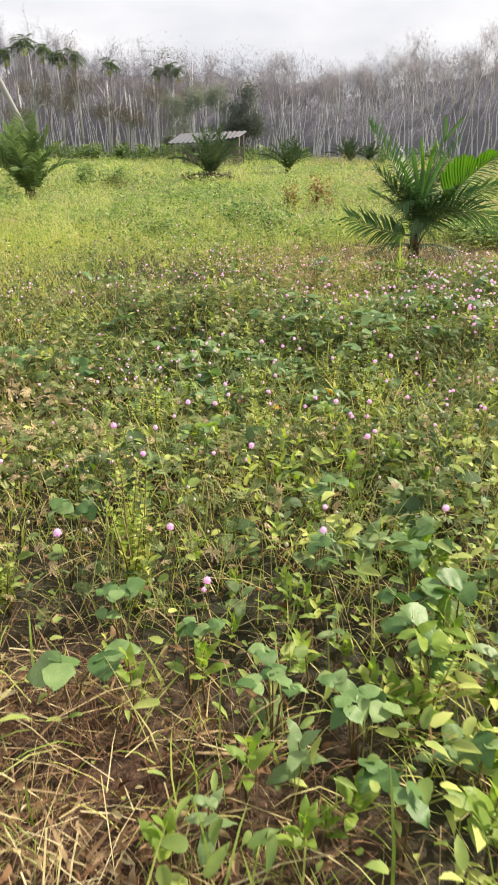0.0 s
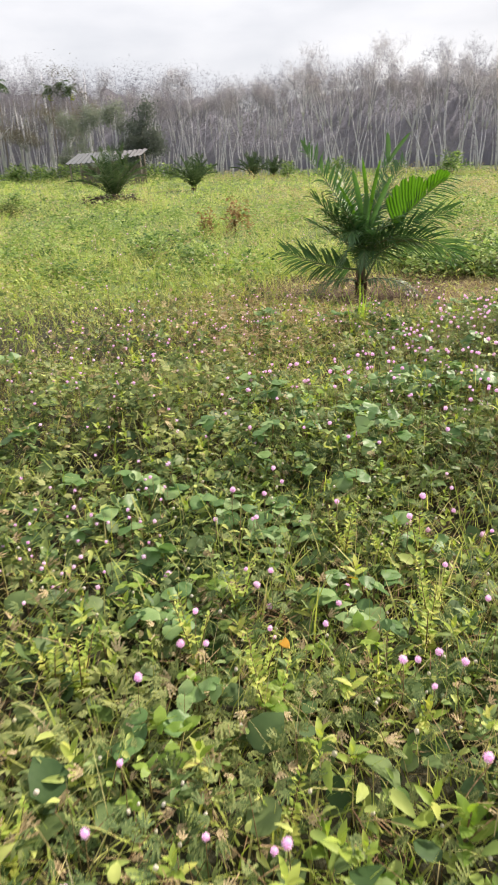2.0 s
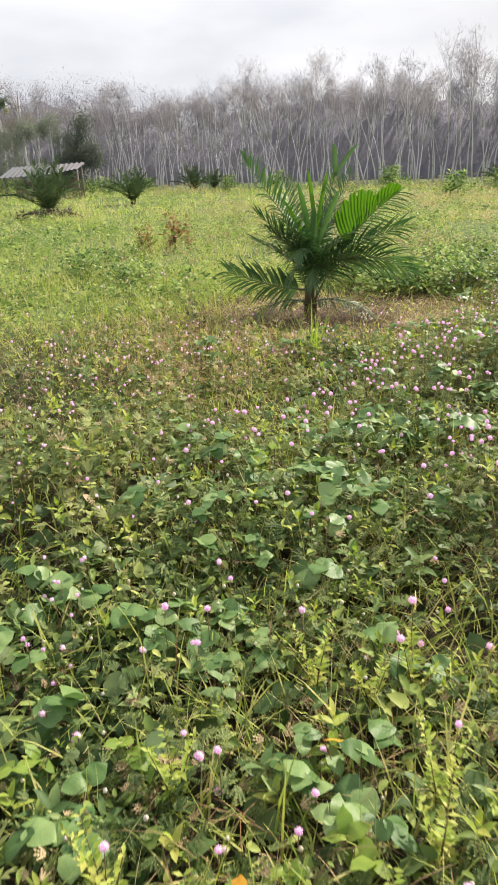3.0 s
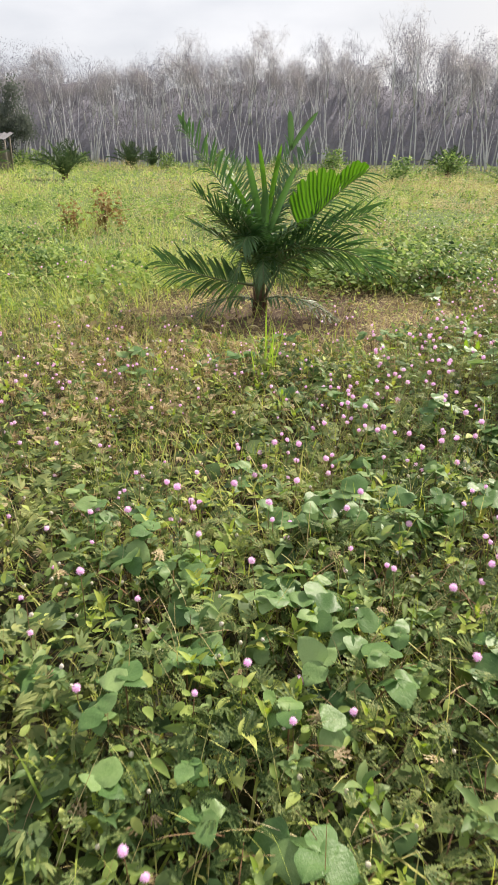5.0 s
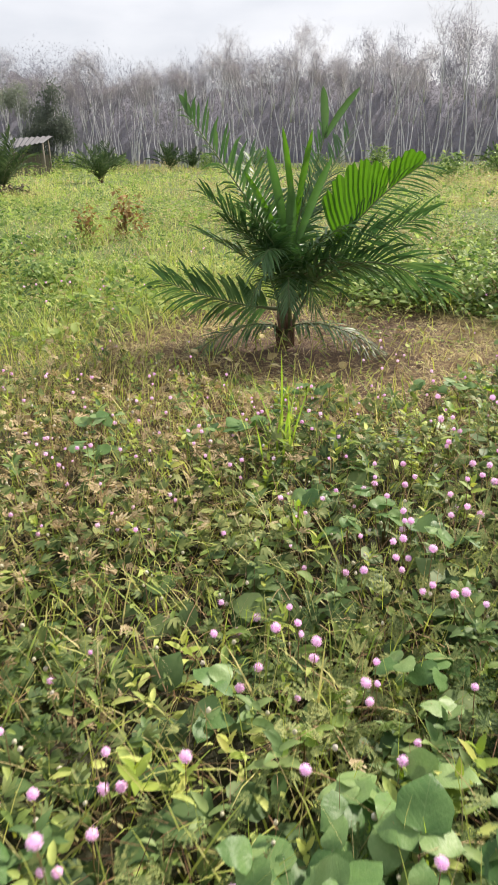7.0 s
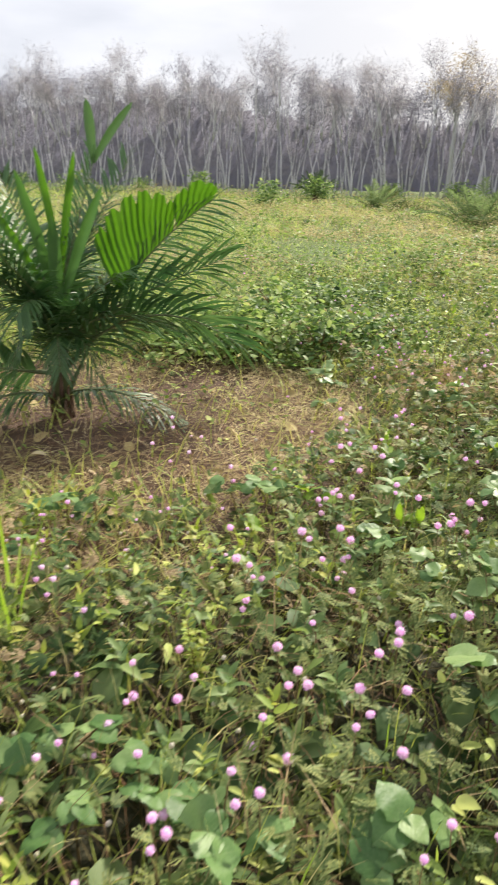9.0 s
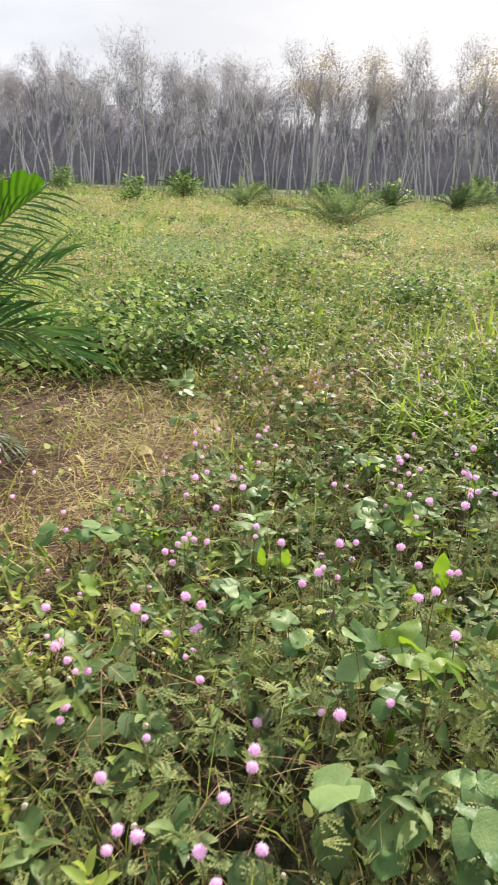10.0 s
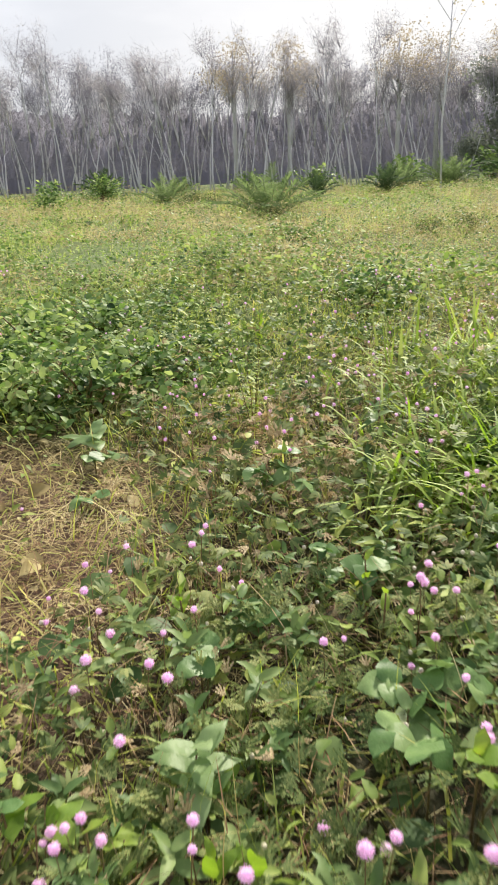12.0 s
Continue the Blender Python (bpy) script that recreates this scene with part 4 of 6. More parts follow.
def build_shed():
    shed = thing("field_shed", (-2.5, 48, 0), "low open shed with grey corrugated metal roof before the wood", "shed")
    part("roof_sheet", mesh_of("roof_sheet", *corrugated([(-2.5, -1.6, 1.42), (.25, -1.6, 1.5), (.35, 1.4, 2.1), (-1.9, 1.4, 2.0)], 9), ROOF, False), shed, "grey blue corrugated sheet")
    part("roof_sheet", mesh_of("roof_sheet", *corrugated([(.2, -1.6, 1.52), (2.0, -1.6, 1.78), (2.5, 1.4, 2.16), (.3, 1.4, 2.06)], 7), ROOF_RUST, False), shed, "rusty corrugated sheet")
    for x, y, h in ((-2.2, -1.4, 1.42), (0, -1.4, 1.5), (1.95, -1.4, 1.74), (-1.8, 1.2, 1.92), (.2, 1.2, 1.98), (2.2, 1.2, 2.05)):
        part("post", mesh_of("post", *tube([(x, y, -.1), (x, y, h)], [.06, .05], 7), TIMBER), shed)
    for k in range(16):
        part("board", box(Pile(), (-1.85 + k * .25, 1.2, .05), (-1.63 + k * .25, 1.23, 1.15 + .05 * (k % 3))).mesh("board", TIMBER, False), shed)


build_shed()

thing("leaning_trunk", (-5.3, 20.7, 0), "bare grey dead trunk leaning behind a palm", "tree trunk", me=mesh_of("leaning_trunk", *tube([(-.9, 0, -.1), (-.82, 0, .9), (-.7, 0, 1.5), (-1.31, -.02, 2.93), (-2.15, -.06, 4.7)], [.09, .085, .08, .072, .055], 9), DEADWOOD))


def shrub(name, seed, size, n, mat, leaf, label, category, group=""):
    """A loose bush of stems and many leaves, at the origin."""
    r = np.random.default_rng(seed)
    bush = tagged(new(name), label, category, group)
    leaves = Pile()
    sx, sy, sz = size
    for k in range(6):
        a = r.uniform(0, 6.28)
        e = np.array([math.cos(a) * sx * r.uniform(.2, .8), math.sin(a) * sy * r.uniform(.2, .8), sz * r.uniform(.6, 1)])
        part("stem", mesh_of("stem", *tube([(0, 0, -.03), e * (.4, .4, .55), e], [.012, .009, .004], 4), STEM), bush)
    lobes = np.stack([r.normal(0, .45, 14) * sx, r.normal(0, .45, 14) * sy, r.uniform(.2, .85, 14) * sz], -1)
    c = lobes[r.integers(0, 14, n)] + r.normal(0, .22, (n, 3)) * (sx, sy, sz * .8)
    c[:, 2] = np.clip(c[:, 2], .02, sz * 1.1)
    leaves.add(*(leaf_template(.34) if name == "weed_clump" else simple_leaf(.3)), c, turns(r.uniform(0, 6.28, n), r.normal(.15, .5, n), r.normal(0, .4, n), leaf * r.uniform(.6, 1.3, n)))
    part("foliage", leaves.mesh("foliage", mat), bush)
    return bush


def build_shrubs():
    rust = shrub("withered_shrub", 71, (.34, .34, .7), 330, RUST, .09, "withered shrub with rust-brown dry leaves in the grass", "shrub", "withered shrubs")
    rust.matrix_basis = pose(1.52, 15.9, 0)
    copy_thing(rust, pose(.9, 15.3, 0, 0, 0, 120)).scale = (.8, .8, .8)
    kinds = []
    for k, (size, n, leaf) in enumerate((((.62, .5, .34), 760, .058), ((.5, .55, .44), 760, .058), ((.7, .5, .26), 900, .044))):
        kinds.append(shrub("weed_clump", 72 + 20 * k, size, n, BUSH, leaf, "dense dark green leafy weeds beside the weeded ring", "weeds", "weed clumps"))
    for k, w in enumerate(kinds):
        w.matrix_basis = pose(*((3.75, 9.95), (4.45, 10.7), (4.6, 9.45))[k], 0)
    for i, (x, y, s, t) in enumerate(((3.35, 10.15, 1.1, 60), (4.1, 9.45, .8, 15), (4.3, 10.1, .95, 170), (5.2, 9.9, .75, 240), (5.1, 10.9, 1.0, 350), (2.9, 11.2, .9, 130), (4.85, 10.2, .7, 200), (3.3, 10.9, .9, 310),
                                      (5.3, 11.6, 1.1, 20), (.4, 11.6, .9, 250), (-.2, 12.6, 1.0, 100), (1.0, 12.4, .8, 33), (6.2, 9.2, .7, 77), (6.9, 9.8, .9, 140), (9.0, 12.0, .9, 210), (7.6, 11.0, .7, 15), (8.3, 13.2, .9, 260), (6.1, 12.8, .8, 190),
                                      (10.6, 14.0, 1.0, 80), (-1.4, 11.0, .8, 55), (-2.4, 13.4, 1.0, 290), (.2, 14.5, .8, 165), (3.6, 13.4, .8, 5))):
        copy_thing(kinds[i % 3], pose(x, y, 0, 0, 0, t)).scale = (s, s, s * (.75, 1.1, .95, .8)[i % 4])
    dark = shrub("dark_bush_and_gap", 73, (1.0, .7, .5), 1300, BUSH_DARK, .075, "dark low bush, some copies standing in for shaded gaps", "bush", "field bushes")
    dark.matrix_basis = pose(17.9, 25.2, 0)
    # first three copies stand in for shaded gaps beneath grass clumps
    for x, y, s, t in ((13.3, 13.3, .5, 60), (14.0, 12.9, .55, 20), (14.7, 12.6, .6, 220), (9.6, 13.4, .4, 140), (-4.3, 24.5, .8, 90), (6.6, 26.0, .5, 40)):
        copy_thing(dark, pose(x, y, 0, 0, 0, t)).scale = (s, s, s)
    tall = shrub("green_bush", 74, (1.1, .9, 1.15), 620, BUSH, .2, "leafy green bush along the foot of the wood", "bush", "bushes along the wood")
    tall.matrix_basis = pose(-5.5, 62, 0)
    for x, y, s, t in ((-8, 64, .9, 20), (-11.5, 68, 1.2, 70), (-15, 69, 1.1, 140), (-18.5, 73, 1.2, 200), (-2.4, 60, 1.0, 260), (1.5, 58, .9, 310), (4.2, 56, .8, 45), (12.4, 50, .9, 100), (15.5, 47, .7, 160),
                       (-5.6, 25.6, .62, 45), (-4.6, 26.4, .5, 130), (-7.4, 25.2, .7, 220), (18.0, 44, 1.0, 10), (20.4, 35.2, .85, 220), (23.4, 40.0, .9, 280), (25.5, 36.0, .7, 330), (15.0, 30.2, .8, 15), (29.6, 30.5, .9, 66), (27.4, 33.2, .8, 128), (33.0, 27.6, 1.1, 188), (35.5, 24.5, 1.2, 244), (9.6, 52.5, .8, 35)):
        copy_thing(tall, pose(x, y, 0, 0, 0, t)).scale = (s, s, s)
    for k in range(8):                      # a loose hedge below the left wood
        x = -16.5 + 2.4 * k
        copy_thing(tall, pose(x, 57.5 - .75 * (x - 2) + .6 * math.sin(3.1 * k), 0, 0, 0, 75 * k)).scale = [1.0 + .2 * math.sin(2.3 * k)] * 3


build_shrubs()


def leafy_tree(seed, height, rad, n, mat, label, lo=.25, leaf=.35):
    """A tapered trunk, limbs and a ragged crown of leaf clumps, at the origin."""
    r = np.random.default_rng(seed)
    tree = tagged(new("leafy_tree"), label, "tree", "leafy trees in the wood")
    trunk, crown = Pile(), Pile()
    trunk.raw(*tube([(0, 0, -.1), (.1, 0, height * .5), (.05, .1, height * .9)], [.16, .11, .04], 7))
    lobes = []
    for k in range(11):
        a, z = r.uniform(0, 6.28), height * r.uniform(lo, .95)
        reach = rad * r.uniform(.4, 1) * (1.1 - .6 * abs(z / height - .6))
        e = np.array([math.cos(a) * reach, math.sin(a) * reach, z])
        trunk.raw(*tube([(0, 0, z * .75), e * (.5, .5, .9), e], [.05, .035, .012], 4))
        lobes.append(e)
    lobes = np.array(lobes)
    c = lobes[r.integers(0, 11, n)] + r.normal(0, .32, (n, 3)) * (rad, rad, rad * .8)
    crown.add(*simple_leaf(.4), c, turns(r.uniform(0, 6.28, n), r.uniform(-1, 1, n), r.uniform(0, 3.1, n), leaf * r.uniform(.5, 1.2, n)))
    part("trunk", trunk.mesh("trunk", BARK), tree, "pale grey bark")
    part("crown", crown.mesh("crown", mat), tree)
    return tree


def build_leafy_trees():
    g = leafy_tree(81, 6.4, 1.7, 6000, TREE_HAZY, "leafy tree at the edge of the wood, haze in its grey-green", .12, .2)
    dark = leafy_tree(83, 6.4, 1.7, 7500, TREE_GREEN, "dark green leafy tree behind the shed", .12, .2)
    dark.matrix_basis = pose(.1, 60.2, 0, 0, 0, 70)
    dark.scale = (.66, .66, .85)
    copy_thing(dark, pose(-1.7, 61.0, 0, 0, 0, 200)).scale = (.55, .55, .68)
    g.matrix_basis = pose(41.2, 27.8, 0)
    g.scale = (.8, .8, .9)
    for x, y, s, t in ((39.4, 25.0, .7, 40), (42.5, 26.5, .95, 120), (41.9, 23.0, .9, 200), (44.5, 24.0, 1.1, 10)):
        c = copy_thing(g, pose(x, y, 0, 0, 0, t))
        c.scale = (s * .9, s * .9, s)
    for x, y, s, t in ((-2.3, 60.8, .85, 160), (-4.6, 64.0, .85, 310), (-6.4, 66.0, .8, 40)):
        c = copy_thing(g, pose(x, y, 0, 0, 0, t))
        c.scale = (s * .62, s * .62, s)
    olive = leafy_tree(84, 9.6, 1.5, 2600, TREE_OLIVE, "thin tree with olive-brown leaves in the wood", .38, .12)
    olive.matrix_basis = pose(-27, 79, 0)
    for i, (x, y, s, t) in enumerate(((-24, 80.5, 1.15, 20), (-21.5, 77.5, 1.05, 90), (-19, 78.5, 1.12, 150), (-16.5, 75.5, .98, 220), (-14, 76.5, 1.05, 300), (-11.2, 73, .93, 45), (-9, 74.5, .98, 110), (-6.8, 71, .84, 190), (-5, 70, .8, 260), (-29.5, 83, 1.2, 330), (-12.6, 79, 1.1, 15))):
        copy_thing(olive, pose(x, y, 0, 0, 0, t)).scale = (s, s, s * (.72, 1.1, .9, 1.25, .8)[i % 5])
    tan = leafy_tree(82, 8.3, 1.3, 1900, TREE_TAN, "tall tree with thin tan leaves rising over the wood", .62, .11)
    tan.matrix_basis = pose(37.5, 31.5, 0)
    for x, y, s, t in ((34.0, 36.5, .98, 40), (41.5, 31.5, 1.0, 150), (31.5, 38.5, .97, 260), (43.5, 28.5, 1.05, 330), (45.5, 25.5, 1.05, 85)):
        c = copy_thing(tan, pose(x, y, 0, 0, 0, t))
        c.scale = (s, s, s)


build_leafy_trees()


def build_lone_tree():
    """A slim pale tree that stands before the wood."""
    r = np.random.default_rng(17)
    tree = thing("slim_tree", (27.7, 22.3, 0), "slim pale bare tree standing before the wood", "tree")
    trunk, crown = Pile(), Pile()
    trunk.raw(*tube([(0, 0, -.1), (-.12, .05, 2.5), (.05, 0, 5), (.25, .1, 7.6)], [.038, .034, .026, .01], 7))
    tips = []
    for k in range(7):
        z, a = 4.2 + k * .42, k * 2.2
        e = np.array([math.cos(a) * 1.1, math.sin(a) * 1.1, z + 1.2])
        trunk.raw(*tube([(.05, .02, z), e * (.6, .6, 1) - (0, 0, .4), e], [.012, .009, .004], 4))
        tips.append(e)
    tips = np.array(tips)
    c = tips[r.integers(0, 7, 110)] + r.normal(0, .25, (110, 3))
    crown.add(*simple_leaf(.35), c, turns(r.uniform(0, 6.28, 110), r.uniform(-1, 1, 110), r.uniform(0, 3, 110), r.uniform(.05, .13, 110)))
    part("trunk", trunk.mesh("trunk", BARK), tree, "pale bark")
    part("crown", crown.mesh("crown", TREE_TAN), tree, "few tan leaves")


build_lone_tree()


def build_arecas():
    """Slender palms whose tufts stand over the left wood."""
    r = np.random.default_rng(91)
    palm = tagged(new("areca_palm"), "tall slender palm with small dark crown among the trees", "palm", "slender palms in the wood")
    part("trunk", mesh_of("trunk", *tube([(0, 0, -.1), (.1, 0, 5), (.05, .1, 9.4)], [.06, .05, .045], 7), TIMBER), palm)
    part("fruit_bunch", Pile().add(*simple_leaf(.4), np.stack([r.normal(.1, .13, 60), r.normal(-.12, .13, 60), r.uniform(8.4, 9.0, 60)], -1), turns(r.uniform(0, 6.28, 60), r.normal(-.9, .3, 60), 0, r.uniform(.1, .2, 60))).mesh("fruit_bunch", SPRIG), palm, "hanging yellow fruit strands")
    for k in range(15):
        a = k * .7 + r.uniform(-.2, .2)
        rachis, leaves = frond_meshes("frond", (math.cos(a) * 1.0, math.sin(a) * 1.0, 9.0 + r.uniform(-.3, 1.1)), .5, .45, 10, 900 + k, .1, PALM_DARK, start=(.05, .1, 9.4), first=.1, fused=1.2)
        fr = part("frond", rachis, palm)
        part("frond_blade", leaves, fr)
    palm.matrix_basis = pose(-21.4, 75, 0)
    palm.scale = (1.1, 1.1, 1.1)
    for x, y, s in ((-23.2, 75, 1.0), (-19.5, 75, 1.03), (-18.1, 75, .97), (-16.5, 75, .97), (-12.8, 72.5, .87), (-8.0, 70.5, .79), (-7.1, 70.5, .82), (-6.3, 70.5, .79)):
        copy_thing(palm, pose(x, y, 0, 0, 0, r.uniform(0, 360))).scale = (s, s, s)


build_arecas()

heap = thing("frond_heap", (-1.5, 28.7, 0), "dark heap of dead brown palm fronds round a palm", "dead fronds")
for k in range(22):
    pile = Pile()
    a = rng.uniform(0, 6.28)
    cx, cy = rng.normal(0, .75), rng.normal(0, .3)
    e = np.array([math.cos(a) * .7, math.sin(a) * .5, 0])
    pile.raw(*tube([(cx - e[0], cy - e[1], .05), (cx, cy, .18 + rng.uniform(0, .2)), (cx + e[0], cy + e[1], .06)], [.03, .035, .01], 4))
    n = 24
    s = rng.uniform(-1, 1, n)
    pts = np.stack([cx + e[0] * s, cy + e[1] * s, .12 + .15 * (1 - s * s)], -1)
    pile.add(*blade_template(1.0), pts, turns(rng.uniform(0, 6.28, n), rng.uniform(-.2, .9, n), 0, rng.uniform(.25, .5, n), .03))
    part("dead_frond", pile.mesh("dead_frond", LITTER), heap)

# ---------------------------------------------------------------- low plants of the field (uncountable)


def at_z(x, y, z):
    return np.stack([x, y, z + ground_z(x, y)], -1)


def mimosa_here(x, y):
    k = np.clip((y - 1.55 - .4 * x) / 1.1, 0, 1) * (1 - palm_ring(x, y))
    far = np.clip((8.8 + .9 * x + 1.2 * fbm(x, y, .7, 7) - y) / 1.5, 0, 1)
    return k * np.clip(far + .22, 0, 1) * (1 - .55 * ring_edge(x, y) * np.clip((3.1 - x) / .5, 0, 1))


def brown_here(x, y):
    return np.clip(.75 * ring_edge(x, y), 0, 1) * np.clip((x - .3) / .8, 0, 1) + np.where(y > 3.8, np.clip((x + 1.4) / 2, .2, 1), 1) * (1 - .85 * np.clip((x - 1.7) / .9, 0, 1) * np.clip((8.1 - y) / .7, 0, 1)) * np.clip(.62 + .55 * fbm(x, y, .9, 8) + .2 * np.clip(y - 4.8 - np.clip(x, 0, 1.5), 0, 1.5) * np.clip(x / .8, .2, 1) - .35 * np.clip(x - .4, 0, .8) - .5 * np.clip(x - 1.2, 0, 1), 0, 1)


def leafy(x, y):
    """1 where broad-leaved creepers cover the open field."""
    left = np.exp(-((x - .7) / 1.5) ** 2 - ((y - 11.2) / 1.3) ** 2) + np.exp(-((x - 4.5) / 1.0) ** 2 - ((y - 9.9) / 1.0) ** 2)
    return np.clip(.2 - .2 * np.clip((x - 5) / 3, 0, 1) + 1.15 * fbm(x, y, .62, 12) + .45 * fbm(x, y, 2.1, 43) + 1.1 * left, 0, 1)


def field_h(x, y):
    """Height of the creepers over the open field, in humps."""
    return np.clip(.18 + .2 * fbm(x, y, 1.5, 41) + .15 * fbm(x, y, 3.7, 42), .03, .55)


def build_mimosa():
    near, far, dry, tan = Pile(), Pile(), Pile(), Pile()
    feather, fine, plain, rough = mimosa_template(6), mimosa_template(1), mimosa_template(0), mimosa_template(2)
    x, y = spread(1480, -5, 9, .4, 12.5, mimosa_here)
    d = from_track(x, y)
    keep = rng.random(len(x)) < np.clip(1.35 - d * .36, .13, 1) * np.clip(.72 + 1.1 * fbm(x, y, 7.5, 65), .12, 1)
    x, y, d = x[keep], y[keep], d[keep]
    n = len(x)
    h = canopy(x, y)
    z = h * np.sqrt(rng.uniform(.16, 1.2, n))
    m = turns(rng.uniform(0, 6.28, n), rng.normal(.1, .5, n), rng.normal(0, .55, n), rng.uniform(.028, .056, n))
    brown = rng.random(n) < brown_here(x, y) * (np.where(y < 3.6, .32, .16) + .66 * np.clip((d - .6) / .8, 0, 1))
    close = d < 1.0
    p = at_z(x, y, z)
    beside = d < .5
    near.add(*feather, p[beside & ~brown], m[beside & ~brown])
    near.add(*fine, p[close & ~beside & ~brown], m[close & ~beside & ~brown])
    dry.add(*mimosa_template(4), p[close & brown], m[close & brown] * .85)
    far.add(*plain, p[~close & ~brown], m[~close & ~brown] * 1.2)
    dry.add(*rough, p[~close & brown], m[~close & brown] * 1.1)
    for y0, y1, per, size in ((8.4, 13, 560, .044), (13, 20, 270, .058), (20, 34, 80, .09)):
        x, y = spread(per, -.45 * y1, min(1.6 * y1, 28), y0, y1, lambda x, y: np.clip(.28 + 1.5 * fbm(x, y, .75, 62) + .7 * fbm(x, y, 2.3, 63) + .25 * np.clip(x - 4, 0, 2), 0, 1) * np.clip((x - 1.2) / 3, .12, 1) * (1 - palm_ring(x, y)) * np.clip((y - 8.8 + .3 * np.clip(x - 3, 0, 4)) / 1.5, 0, 1))
        n = len(x)
        tan.add(*simple_leaf(.24), at_z(x, y, field_h(x, y) * rng.uniform(.35, 1.35, n)), turns(rng.uniform(0, 6.28, n), rng.normal(.25, .5, n), rng.normal(0, .5, n), size * rng.uniform(.5, 1.3, n)))
    shown("tan_field_weeds", tan, FIELD_TAN, "tan and straw-coloured weeds over the open field", "weeds")
    shown("mimosa_foliage", near.raw(np.concatenate(far.v), np.concatenate(far.f)), MIMOSA, "low carpet of feathery dark green mimosa leaves", "foliage")
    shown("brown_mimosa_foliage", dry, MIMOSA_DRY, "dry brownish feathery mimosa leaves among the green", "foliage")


build_mimosa()


def build_weeds():
    pile = Pile()
    for kind, (t, size, dens) in enumerate(((leaf_template(.33), .042, 260), (simple_leaf(.27), .03, 950), (simple_leaf(.17), .05, 720))):
        x, y = spread(dens, -5, 9, .4, 12.5, lambda x, y: (1 - .86 * palm_ring(x, y)) * (1 - .85 * start_straw(x, y)) * np.clip(.22 + .3 * (y - 2.6) + 1.0 * np.clip(x - .1, 0, .5), .22, 1) * (1 - .45 * np.clip((y - 4.8) / 1.2, 0, 1) * np.clip(2.6 - x, 0, 1)) * np.clip(.55 + 1.0 * fbm(x, y, 1.2 + .45 * kind, 10 + kind), .04, 1) * (1 - .6 * ring_edge(x, y)) * np.clip(1.2 - .17 * from_track(x, y), .25, 1) * np.clip(.8 + .9 * fbm(x, y, 7.5, 65), .2, 1) * np.where((from_track(x, y) < 1.1) & (y > 2.6), .72, np.where((y > 2.6) & (y < 7.6) & (x < 2), .6, 1)))
        n = len(x)
        z = canopy(x, y) * np.sqrt(rng.uniform(.12, 1.15, n))
        m, p = turns(rng.uniform(0, 6.28, n), rng.normal(.1, .38, n), rng.normal(0, .35, n), size * rng.uniform(.6, 1.5, n)), at_z(x, y, z)
        near = from_track(x, y) < 1.0
        pile.add(*t, p[~near], m[~near]).add(*leaf_template(t[0][:, 0].max(), .08, .16), p[near], m[near])
    x, y = spread(300, -.5, 1.6, .5, 2.6, lambda x, y: np.clip((x + .25 * fbm(x, y, 3, 24) - .05) * 3, 0, 1))
    n = len(x)
    pile.add(*leaf_template(.22), at_z(x, y, canopy(x, y) * rng.uniform(.25, 1.15, n)), turns(rng.uniform(0, 6.28, n), rng.normal(.0, .5, n), rng.normal(0, .45, n), .06 * rng.uniform(.5, 1.3, n)))
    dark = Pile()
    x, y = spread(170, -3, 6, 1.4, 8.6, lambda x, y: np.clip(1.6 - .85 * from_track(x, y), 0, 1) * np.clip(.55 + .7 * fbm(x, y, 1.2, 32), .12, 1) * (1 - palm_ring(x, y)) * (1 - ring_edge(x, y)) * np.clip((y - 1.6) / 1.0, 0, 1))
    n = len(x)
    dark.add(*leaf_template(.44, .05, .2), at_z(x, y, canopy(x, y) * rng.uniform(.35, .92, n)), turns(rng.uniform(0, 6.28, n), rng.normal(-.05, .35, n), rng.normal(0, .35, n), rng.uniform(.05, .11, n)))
    young = Pile()
    x, y = spread(34, -3.5, 6.5, 1.0, 9.0, lambda x, y: np.clip(1.3 - .35 * from_track(x, y), .15, 1) * np.clip(.5 + 1.0 * fbm(x, y, 1.9, 52), .05, 1) * (1 - palm_ring(x, y)) * (1 - .6 * start_straw(x, y)))
    each = 6
    n = len(x) * each
    turn = np.repeat(rng.uniform(0, 6.28, len(x)), each) + np.tile(np.arange(each) * 2.4, len(x))
    up = np.tile(np.linspace(.1, 1.1, each), len(x)) + rng.normal(0, .15, n)
    size = np.repeat(rng.uniform(.026, .062, len(x)), each) * np.tile(np.linspace(1.1, .7, each), len(x))
    zz = np.repeat(canopy(x, y) * rng.uniform(.85, 1.15, len(x)), each) + np.tile(np.linspace(-.03, .02, each), len(x))
    young.add(*leaf_template(.2, .05, .12), at_z(np.repeat(x, each), np.repeat(y, each), zz), turns(turn, up, rng.normal(0, .2, n), size))
    herb = Pile()
    x, y = spread(46, -2.5, 6, 2.2, 8.8, lambda x, y: np.clip(1.25 - .45 * from_track(x, y), .1, 1) * np.clip(.25 + .9 * fbm(x, y, 1.3, 66) + .5 * np.clip((x - 2.4) / .6, 0, 1), .04, 1) * (1 - palm_ring(x, y)))
    each = 8
    n = len(x) * each
    turn = np.repeat(rng.uniform(0, 6.28, len(x)), each) + np.tile(np.arange(each) * 2.4, len(x))
    up = np.tile(np.linspace(-.15, .75, each), len(x)) + rng.normal(0, .18, n)
    size = np.repeat(rng.uniform(.05, .095, len(x)), each) * np.tile(np.linspace(1.1, .6, each), len(x))
    zz = np.repeat(canopy(x, y) * rng.uniform(.7, 1.1, len(x)), each) + np.tile(np.linspace(-.05, .02, each), len(x))
